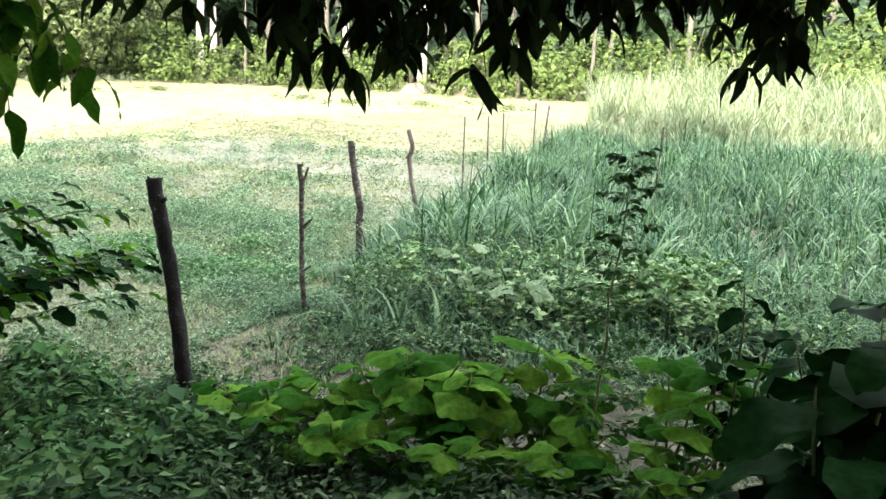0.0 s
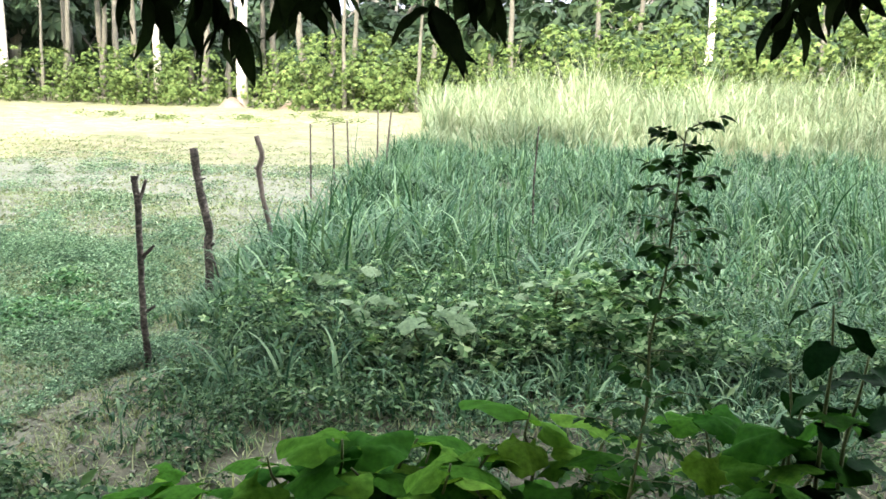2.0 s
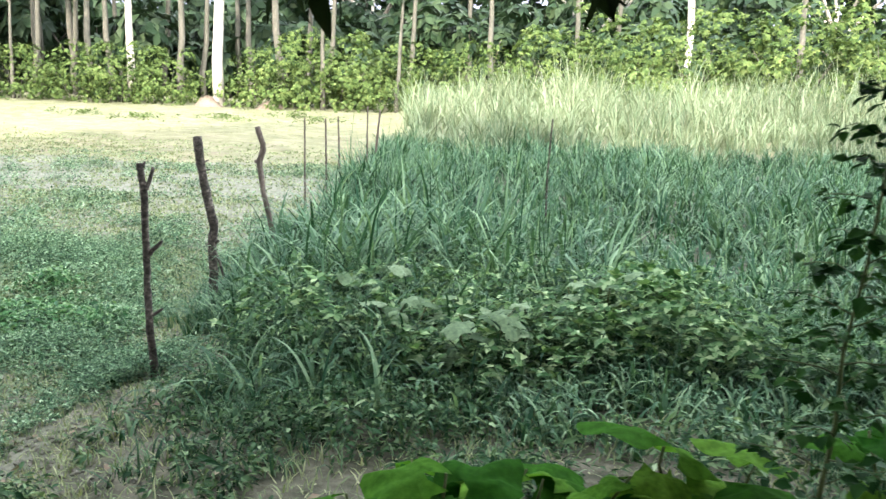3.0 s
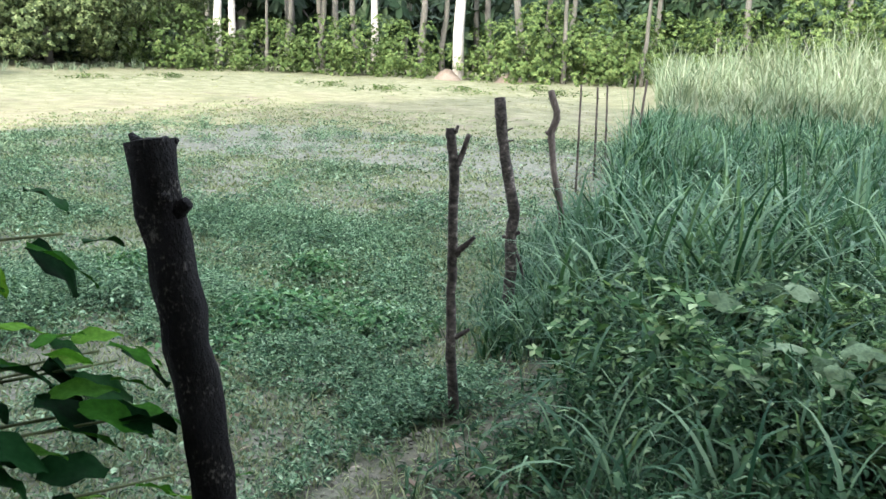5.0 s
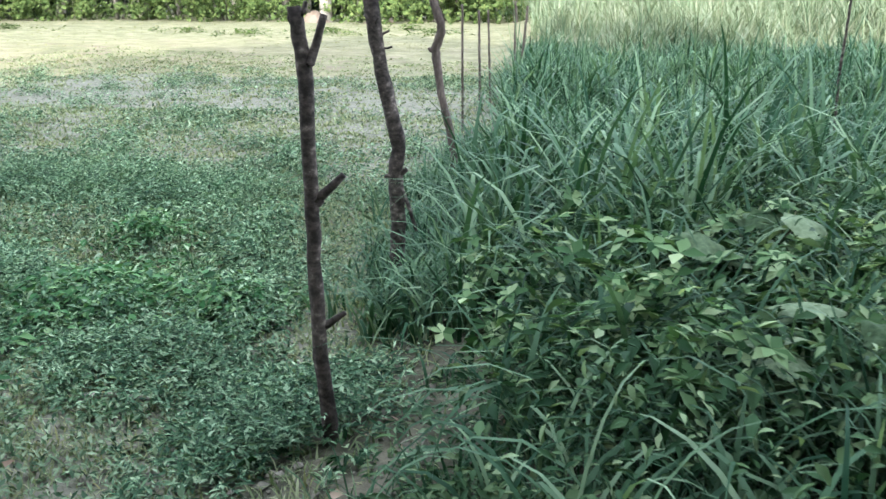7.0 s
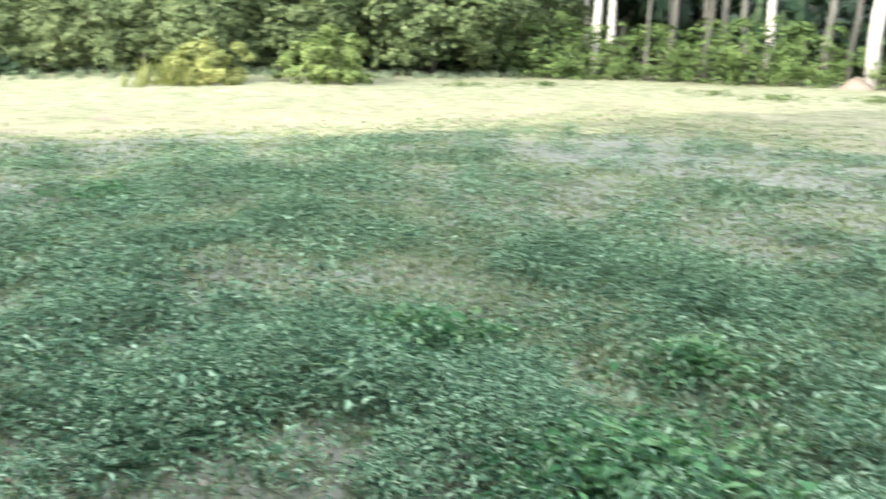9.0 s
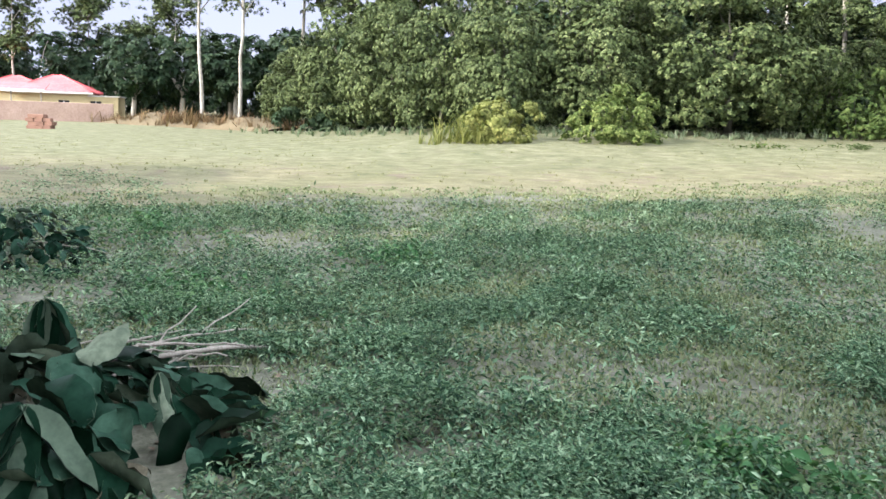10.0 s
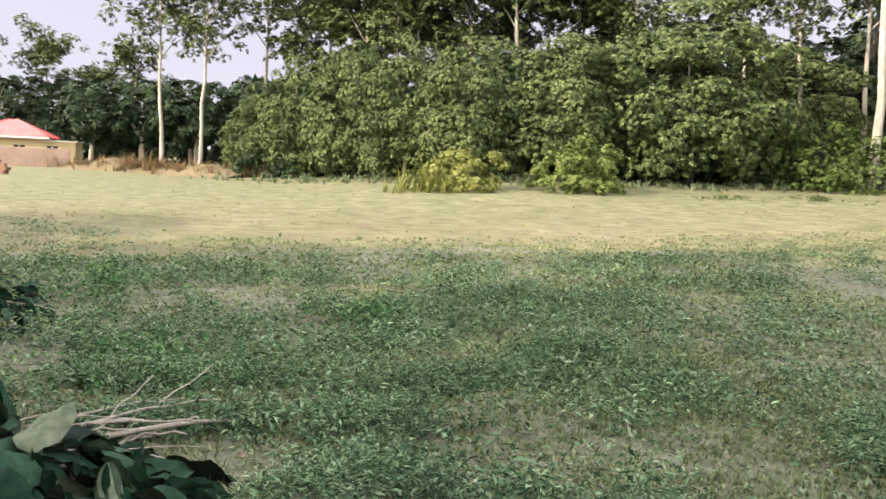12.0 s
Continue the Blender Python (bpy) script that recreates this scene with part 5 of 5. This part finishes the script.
weed_patch("corner_weeds", corner, 0.08, M_CORNER, "leafy weeds, coloured darker for the shade, crowding round the thick fence post", 18, (0.5, 1.0))


def whorled_weeds(n):
    """Tall weeds whose leaves spread level in whorls, tier over tier."""
    x, y = RNG.normal(size=n) * 1.35 + 1.7, RNG.normal(size=n) * 0.7 + 5.0
    keep = (x > fence_x(y) + 0.35) & (y > 4.1 + 0.25 * np.abs(x - 1.0)) & (wave_noise(x, y, 2.4, 81) + 0.4 * RNG.normal(size=n) > -0.25)
    x, y = x[keep], y[keep]
    tall = (0.34 + 0.1 * wave_noise(x, y, 1.7, 82)) * RNG.uniform(0.7, 1.25, len(x))
    i = np.repeat(np.arange(len(x)), 4)
    k = len(i)
    tier = np.tile([1.0, 0.82, 0.66, 0.5], len(x))
    p = on_ground(x[i] + RNG.normal(size=k) * 0.05, y[i] + RNG.normal(size=k) * 0.05) + np.stack([0 * tier, 0 * tier, tall[i] * tier], -1)
    axis = RNG.normal(size=(k, 3)) * 0.35 + (0, 0, 1)
    sets = []
    for n, drop in ((4, 0.1), (5, 0.3), (3, 0.5)):
        some = RNG.random(k) < 0.5
        sets.append(scatter(rosette(n, drop), p[some], facing(axis[some]), RNG.uniform(0.07, 0.15, some.sum())))
    v, f = merged(sets)
    return tagged(link_mesh("whorled_weeds", v, f, M_WHORL), "pale green weeds with level tiers of leaves", "weeds", kind="stuff")


whorled_weeds(1700)


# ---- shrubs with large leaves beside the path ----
DARKB = [leaf_mesh("dark_leaf", M_SHADELEAF, length=1.0, width=0.6, seed=s + 9, droop=0.6, wave=0.05) for s in range(3)]

SPEAR = [leaf_mesh("spear_leaf", M_BROAD, length=1.0, width=0.5, seed=s + 20, droop=0.45, wave=0.04, point=1.1) for s in range(3)]


def leafy_shrub(name, x, y, stems, meshes, size, label, category="shrub", bark=M_STEM, low=0.3):
    """Stems given as (dx, dy, height, leaves); leaves sit along the upper part of each stem."""
    ob = new(name)
    z0 = float(ground_z(x, y))
    ob.location = (x, y, z0)
    for dx, dy, h, n in stems:
        pts = bent((dx * 0.15, dy * 0.15, -0.05), (dx, dy, h), 6, -0.06, 0.01)
        link_mesh("stem", *tube(pts, (0.011, 0.004), 6), bark, ob)
        for k in range(n):
            s = low + (1 - low) * (k + 1) / n
            c = np.array([np.interp(s, np.linspace(0, 1, 6), pts[:, i]) for i in range(3)])
            yaw = 137.5 * k + RNG.uniform(-20, 20)
            L = size * RNG.uniform(0.7, 1.25)
            m = pose(*c, 0, 0, yaw) @ pose(0, L * 0.12, 0, RNG.uniform(-35, 25), RNG.uniform(-20, 20), 0) @ Matrix.Scale(L, 4)
            lay("leaf", meshes[int(RNG.integers(len(meshes)))], m, ob)
    return tagged(ob, label, category)


LOBED = []
for q in range(3):
    bm = bmesh.new()
    hub = bm.verts.new((0, 0.12, 0))
    rings = []
    for ring in (0.5, 1.0):
        row = []
        for k in range(21):
            a = radians(-150 + 300 * k / 20)
            r = 0.5 * (0.72 + 0.28 * abs(math.cos(2.1 * a))) * ring + 0.03 * math.sin(9 * a + q) * ring
            row.append(bm.verts.new((r * math.sin(a), 0.3 + r * math.cos(a) * 1.15, -0.12 * ring * ring + 0.05 * math.sin(4 * a + 2 * q) * ring)))
        rings.append(row)
    for k in range(20):
        bm.faces.new((hub, rings[0][k + 1], rings[0][k]))
        bm.faces.new((rings[0][k], rings[0][k + 1], rings[1][k + 1], rings[1][k]))
    for f in bm.faces:
        f.smooth = True
    me = bpy.data.meshes.new("lobed_leaf")
    bm.to_mesh(me)
    bm.free()
    me.materials.append(M_BROAD)
    LOBED.append(me)

PALE_LOBED = []
for me in LOBED:
    c = me.copy()
    c.materials[0] = M_PALELEAF
    PALE_LOBED.append(c)

V = "low shrub with broad lobed bright green leaves beside the path"
leafy_shrub("vine_shrub", 1.35, 2.05, [(-0.2, -0.1, 0.5, 7), (0.1, -0.15, 0.62, 7), (0.3, 0.1, 0.55, 7), (-0.1, 0.3, 0.45, 6)], LOBED, 0.25, V)
leafy_shrub("vine_shrub", 2.05, 2.20, [(0.0, 0.0, 0.66, 7), (0.3, 0.1, 0.6, 7), (-0.15, -0.3, 0.5, 7), (0.3, -0.3, 0.5, 6)], LOBED, 0.24, V)
leafy_shrub("vine_shrub", 1.70, 1.95, [(-0.2, -0.1, 0.52, 7), (0.15, -0.15, 0.6, 7), (0.25, 0.15, 0.56, 7), (0.0, 0.2, 0.5, 6)], LOBED, 0.22, V)
leafy_shrub("vine_shrub", 2.75, 2.20, [(0.2, 0.0, 0.75, 8), (-0.1, 0.2, 0.65, 8), (0.1, -0.25, 0.6, 8), (0.4, 0.2, 0.7, 7)], LOBED, 0.23, V)
for x, y in ((1.2, 1.55), (1.75, 1.6), (2.25, 1.75), (2.75, 1.8), (0.7, 1.75)):
    leafy_shrub("vine_shrub", x, y, [(-0.25, -0.1, 0.34, 7), (0.15, -0.2, 0.42, 7), (0.25, 0.15, 0.4, 7), (-0.05, 0.25, 0.36, 6)], LOBED, 0.19, V)
P = "low plant with broad pale lobed leaves among the weeds"
leafy_shrub("lobed_plant", 0.55, 4.55, [(-0.2, -0.1, 0.34, 6), (0.15, -0.1, 0.42, 6), (0.3, 0.15, 0.42, 6), (-0.1, 0.2, 0.36, 5)], PALE_LOBED, 0.16, P)
leafy_shrub("lobed_plant", 1.15, 4.40, [(-0.1, -0.1, 0.44, 6), (0.2, 0.0, 0.48, 6), (0.1, 0.25, 0.42, 5)], PALE_LOBED, 0.17, P)
leafy_shrub("lobed_plant", 0.25, 5.30, [(-0.1, -0.1, 0.44, 5), (0.2, 0.0, 0.5, 5), (0.1, 0.25, 0.46, 5)], PALE_LOBED, 0.15, P)
leafy_shrub("lobed_plant", 1.70, 5.10, [(-0.1, -0.1, 0.5, 6), (0.2, 0.0, 0.56, 6), (0.1, 0.25, 0.5, 5)], PALE_LOBED, 0.15, P)
D = "shrub with large drooping leaves coloured near-black for deep shade"
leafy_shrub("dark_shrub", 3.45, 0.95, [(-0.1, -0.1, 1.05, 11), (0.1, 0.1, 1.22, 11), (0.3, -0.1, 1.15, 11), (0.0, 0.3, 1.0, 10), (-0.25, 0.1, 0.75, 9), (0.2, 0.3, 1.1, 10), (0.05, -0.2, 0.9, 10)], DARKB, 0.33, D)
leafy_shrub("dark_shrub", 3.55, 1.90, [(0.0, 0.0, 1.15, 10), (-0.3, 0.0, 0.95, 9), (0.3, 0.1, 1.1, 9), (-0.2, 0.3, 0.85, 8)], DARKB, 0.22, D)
leafy_shrub("dark_shrub", 3.00, 2.15, [(0.0, 0.0, 1.1, 12), (0.15, 0.1, 0.95, 9), (-0.1, 0.05, 0.85, 7)], DARKB, 0.14, "thin shrub with small leaves coloured dark for the shade")
def post_shrub():
    """Arching stems whose leaves lie in two rows along level twigs."""
    ob = new("post_shrub")
    x0, y0 = -1.75, 0.75
    z0 = float(ground_z(x0, y0))
    ob.location = (x0, y0, z0)
    for ex, ey, ez in ((-0.67, 2.18, 1.44), (-0.87, 1.93, 1.5), (-1.12, 1.73, 1.44), (-0.63, 2.26, 1.05), (-0.77, 2.07, 1.11), (-0.99, 1.79, 1.01), (-1.02, 1.93, 1.15), (-0.82, 1.88, 1.32), (-0.79, 2.41, 1.1), (-0.92, 2.33, 1.08), (-0.67, 2.33, 1.05), (-0.92, 2.48, 1.08), (-0.65, 2.43, 0.85), (-0.77, 1.23, 1.2), (-0.87, 2.03, 1.0)):
        e = np.array((ex - x0, ey - y0, ez - z0))
        mid = np.array((e[0] * 0.3, e[1] * 0.3, e[2] * 1.02))
        t = np.linspace(0, 1, 9)[:, None]
        pts = 2 * t * (1 - t) * mid + t * t * e + (0, 0, -0.03)
        link_mesh("stem", *tube(pts, (0.011, 0.003), 6), M_STEM, ob)
        for k in range(26):
            q = 0.5 + 0.5 * k / 25
            c = np.array([np.interp(q, t[:, 0], pts[:, i]) for i in range(3)]) + RNG.normal(size=3) * 0.045
            yaw = math.degrees(math.atan2(-e[0], e[1])) + (60 if k % 2 else -60) * (1 - k / 30) + RNG.uniform(-25, 25)
            L = 0.145 * RNG.uniform(0.6, 1.25)
            m = pose(*c, 0, 0, yaw) @ pose(0, 0.01, 0, RNG.uniform(-40, 10), RNG.uniform(-25, 25), 0) @ Matrix.Scale(L, 4)
            lay("leaf", (DARKB + SPEAR)[int(RNG.integers(6))], m, ob)
    tagged(ob, "leafy green shrub arching beside the thick fence post", "shrub")


post_shrub()


def sapling():
    ob = new("sapling")
    ob.location = (2.36, 2.0, float(ground_z(2.36, 2.0)))
    top = (0.14, -0.06, 2.0 - ob.location.z)
    pts = bent((0, 0, -0.05), top, 9, 0, 0.012)
    link_mesh("stem", *tube(pts, (0.009, 0.003), 6), M_STEM, ob)
    lv = []
    for k in range(40):
        s = 0.26 + 0.74 * k / 39
        c = np.array([np.interp(s, np.linspace(0, 1, 9), pts[:, i]) for i in range(3)])
        a, ln = 2.4 * k, 0.2 * (1.2 - s) + 0.06 * RNG.uniform(0.6, 1.3)
        e = c + (ln * math.cos(a), ln * math.sin(a), 0.03)
        link_mesh("twig", *tube(bent(c, e, 5, -0.015, 0.004), (0.0025, 0.0012), 4), M_STEM, ob)
        for j in range(14):
            b = c + (e - c) * (0.15 + 0.85 * j / 13) + RNG.normal(size=3) * 0.012
            lv.append(scatter(LEAF4, b[None], turns(np.array([a - 1.57 + (1 if j % 2 else -1) * 0.9]), np.array([RNG.normal() * 0.3 - 0.2]), np.array([RNG.normal() * 0.4])), np.array([0.046 * RNG.uniform(0.6, 1.3)])))
    link_mesh("foliage", *merged(lv), M_SAPLING, ob)
    tagged(ob, "slender sapling with rows of small dark leaves", "sapling")


sapling()


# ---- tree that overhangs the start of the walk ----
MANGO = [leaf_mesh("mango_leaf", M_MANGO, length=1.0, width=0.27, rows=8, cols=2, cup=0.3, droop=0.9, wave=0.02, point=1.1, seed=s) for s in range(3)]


def mango_tree():
    ob = new("mango_tree")
    tx, ty = 6.6, -2.2
    z0 = float(ground_z(tx, ty))
    ob.location = (tx, ty, z0)
    sets = [tube(bent((0, 0, -0.2), (-0.4, 0.4, 3.4), 7, 0, 0.05), (0.28, 0.2), 12, 0.06)]
    limbs = []
    for ex, ey, ez in ((0.3, 1.0, 3.3), (1.2, 1.7, 3.0), (2.0, 2.1, 3.0), (2.8, 2.5, 3.1), (3.7, 2.6, 3.1), (4.6, 3.0, 3.2), (5.5, 3.0, 3.4)):
        b = np.array((ex - tx, ey - ty, ez - z0))
        a = np.array((-0.3, 0.3, 3.0 + 0.1 * len(limbs)))
        q = bent(a, b, 8, -0.35, 0.05)
        limbs.append(q)
        sets.append(tube(q, (0.1, 0.02), 7, 0.03))
    link_mesh("trunk", *merged(sets), M_GREYBARK, ob)
    # unseen crown, made wide and dense to darken the plants below
    c, nrm = shell_points(420, (5.0, 3.6, 2.4), (-3.0, 1.6, 4.6), -0.4, 0.15, 8)
    link_mesh("crown", *clump_leaves(c, nrm, 44, 0.5, 0.32), M_CANOPY, ob)
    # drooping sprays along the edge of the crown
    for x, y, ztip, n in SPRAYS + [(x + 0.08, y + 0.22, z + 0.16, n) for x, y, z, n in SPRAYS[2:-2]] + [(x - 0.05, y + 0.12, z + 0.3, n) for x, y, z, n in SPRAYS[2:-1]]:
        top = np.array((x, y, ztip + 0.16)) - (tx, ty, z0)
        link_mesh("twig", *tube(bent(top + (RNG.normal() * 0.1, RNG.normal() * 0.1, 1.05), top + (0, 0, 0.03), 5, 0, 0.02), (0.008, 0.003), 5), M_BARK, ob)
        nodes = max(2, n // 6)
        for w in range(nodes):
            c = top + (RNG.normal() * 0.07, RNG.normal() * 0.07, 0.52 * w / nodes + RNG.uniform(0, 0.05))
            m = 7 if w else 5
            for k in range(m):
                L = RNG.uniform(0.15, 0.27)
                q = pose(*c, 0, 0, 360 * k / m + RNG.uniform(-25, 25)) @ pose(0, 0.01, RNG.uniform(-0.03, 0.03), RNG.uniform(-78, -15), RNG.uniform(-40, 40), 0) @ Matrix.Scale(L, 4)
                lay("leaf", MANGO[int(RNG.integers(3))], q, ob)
    tagged(ob, "mango tree with drooping leaves coloured near-black for deep shade", "tree")


SPRAYS = [(0.08, 1.31, 2.5, 14), (0.21, 1.43, 2.48, 14), (0.37, 1.57, 2.46, 16), (0.57, 1.75, 2.37, 20), (0.71, 1.84, 2.23, 24), (0.86, 1.94, 2.32, 22), (0.96, 2.13, 2.13, 26), (1.18, 2.13, 2.25, 26), (1.29, 2.19, 2.28, 22), (1.54, 2.09, 2.43, 18), (1.75, 2.02, 2.14, 9), (1.87, 2.07, 2.26, 12), (1.93, 2.24, 2.43, 20), (2.06, 2.39, 2.4, 22), (2.23, 2.44, 2.44, 22), (2.42, 2.48, 2.44, 22), (2.64, 2.63, 2.41, 22), (2.84, 2.66, 2.23, 24), (3.01, 2.68, 2.32, 22), (3.26, 2.68, 2.59, 18), (3.42, 2.68, 2.62, 18)]
mango_tree()


def hanging_branch():
    ob = new("hanging_branch")
    ob.location = (1.38, -0.2, 2.26)
    main = bent((0.55, -0.8, 1.3), (-0.06, -0.02, 0.0), 8, -0.15, 0.02)
    link_mesh("twig", *tube(main, (0.014, 0.004), 6), M_BARK, ob)
    for ex, ey, ez, n in ((-0.04, -0.06, 0.14, 9), (0.0, 0.0, 0.05, 9), (0.06, 0.07, -0.01, 8), (0.12, 0.13, 0.0, 6), (-0.05, -0.05, -0.08, 6), (-0.1, -0.14, 0.02, 8)):
        e = np.array((ex, ey, ez))
        a = main[5]
        pts = bent(a, e, 6, 0.02, 0.008)
        link_mesh("twig", *tube(pts, (0.005, 0.002), 5), M_STEM, ob)
        for k in range(n):
            q = 0.35 + 0.65 * (k + 1) / n
            c = np.array([np.interp(q, np.linspace(0, 1, 6), pts[:, i]) for i in range(3)])
            lay("leaf", SPEAR[k % 3], pose(*c, 0, 0, 140 * k + RNG.uniform(-30, 30)) @ pose(0, 0, 0, RNG.uniform(-75, -20), RNG.uniform(-25, 25), 0) @ Matrix.Scale(0.12 * RNG.uniform(0.7, 1.2), 4), ob)
    tagged(ob, "hanging twig with pointed green leaves under the trees", "branch")


hanging_branch()
st = link_mesh("fallen_stick", *tube(bent((-0.2, -0.05, 0.02), (0.18, 0.06, 0.03), 6, 0, 0.006), (0.014, 0.009), 7, 0.06), M_STICK)
st.location = (-1.92, 4.79, float(ground_z(-1.92, 4.79)))
tagged(st, "short dry stick lying on bare soil", "stick")


# ---- cut branches with wilted leaves ----
TEAK = [leaf_mesh("wilted_leaf", M_TEAK, M_TEAKUNDER, length=1.0, width=w, rows=12, cols=4, cup=c, droop=d, wave=wv, seed=q + 30, veins=0.02) for q, (c, d, w, wv) in enumerate(((0.3, 0.35, 0.53, 0.03), (-0.3, 0.6, 0.47, 0.05), (0.55, 0.25, 0.49, 0.035), (-0.2, 0.7, 0.6, 0.04), (0.4, 0.45, 0.45, 0.05)))]
CURLED = [leaf_mesh("curled_leaf", M_TEAK, M_TEAKUNDER, length=1.0, width=0.34, rows=12, cols=4, cup=c, droop=0.2, wave=0.02, point=1.1, seed=q + 50, veins=0.01) for q, c in enumerate((0.7, -0.6, 0.4))]

DRIED = [leaf_mesh("dried_leaf", M_SHRIVEL, length=1.0, width=0.5, rows=8, cols=4, cup=c, droop=0.9, wave=0.12, seed=q + 70) for q, c in enumerate((0.9, -0.8))]


def leaf_pile(x, y, rx, ry, h, n, size, label, sticks=(), turn=0.0, upright=()):
    ob = new("leaf_pile")
    z0 = float(ground_z(x, y))
    ob.matrix_basis = pose(x, y, z0, 0, 0, turn)
    for k in range(n):
        a, q = RNG.uniform(0, 6.283), math.sqrt(RNG.random())
        px, py = rx * q * math.cos(a), ry * q * math.sin(a)
        pz = h * (1 - q ** 3) * (RNG.uniform(0.2, 0.5) if k % 3 == 0 else RNG.uniform(0.6, 1.0)) + 0.04
        L = size * RNG.uniform(0.6, 1.2)
        m = pose(px, py, pz, 0, 0, math.degrees(a) - 90 + RNG.uniform(-70, 70)) @ pose(0, 0, 0, RNG.uniform(-62, 22), RNG.uniform(-52, 52), 0) @ Matrix.Scale(L, 4)
        if k % 17 == 4:
            m = m @ pose(0, 0, 0, 0, 165, 0)
        lay("leaf", TEAK[k % 5], m, ob)
        if k % 3 == 0:
            lay("leaf", DRIED[k % 2], pose(px * 1.08, py * 1.08, pz * 0.7 + 0.02, RNG.uniform(-30, 30), RNG.uniform(-40, 40), RNG.uniform(0, 360)) @ Matrix.Scale(size * RNG.uniform(0.25, 0.6), 4), ob)
    for i, (px, py, pz, L, yaw, tilt) in enumerate(upright):
        lay("leaf", CURLED[i % 3], pose(px, py, pz, 0, 0, yaw) @ pose(0, 0, 0, tilt, 0, 0) @ pose(0, 0, 0, 0, 180 * (i % 2), 0) @ Matrix.Scale(L, 4), ob)
    for (ax, ay, az), (bx, by, bz), r in sticks:
        link_mesh("stick", *tube(bent((ax, ay, az), (bx, by, bz), 7, -0.02, 0.012), (r, r * 0.6), 7, 0.04), M_STICK, ob)
    return tagged(ob, label, "leaf pile")


near_sticks = [((-0.45, 0.25, 0.2), (-0.72, 1.43, 0.03), 0.021), ((-0.6, 0.10, 0.2), (-1.05, 1.35, 0.08), 0.012), ((-0.95, 0.00, 0.16), (-1.1, 1.15, 0.09), 0.013), ((-0.7, 0.55, 0.1), (-0.95, 0.95, 0.28), 0.008),
               ((-0.8, 0.65, 0.12), (-1.3, 1.35, 0.24), 0.008), ((-0.3, 0.35, 0.16), (-0.7, 0.90, 0.03), 0.013), ((-0.9, -0.15, 0.2), (-1.0, 0.95, 0.08), 0.007), ((-0.5, 0.45, 0.14), (-0.6, 1.15, 0.12), 0.009)]
tents = [(-0.78, 0.1, 0.48, 0.42, a, t) for a, t in ((270, -70), (245, -74), (295, -68), (215, -66), (320, -72), (180, -60), (350, -62), (90, -60))] + [(0.74, 0.08, 0.4, 0.44, a, t) for a, t in ((265, -52), (285, -58), (305, -50), (245, -54), (225, -48), (328, -52), (200, -50))] + [(0.3, 0.6, 0.36, 0.28, a, t) for a, t in ((290, -66), (320, -62), (260, -68))] + [(0.35, -0.4, 0.34, 0.34, a, t) for a, t in ((270, -55), (300, -60), (240, -60))]
near_sticks = [((ax * 0.65 + bx * 0.35 - 0.05, ay * 0.65 + by * 0.35 - 0.12, az - 0.03), (bx - 0.45, by, bz), r * 0.8) for (ax, ay, az), (bx, by, bz), r in near_sticks]
for k in range(12):
    ax, ay, az = -0.6 + RNG.uniform(-0.45, 0.25), 0.35 + RNG.uniform(-0.25, 0.35), 0.14 + RNG.uniform(-0.03, 0.1)
    near_sticks.append(((ax, ay, az), (ax + RNG.uniform(-0.4, 0.1), ay + RNG.uniform(0.3, 0.75), max(0.03, az + RNG.uniform(-0.14, 0.06))), RNG.uniform(0.004, 0.009)))
leaf_pile(PX, PY, 1.0, 1.0, 0.33, 250, 0.33, "pile of cut branches with large wilted dark leaves and pale sticks", near_sticks, 0, tents)
leaf_pile(-10.68, 2.8, 0.85, 0.8, 0.5, 300, 0.15, "smaller heap of wilted dark leaves farther out", [((-0.5, 0, 0.2), (0.6, 0.7, 0.1), 0.01)], 30)
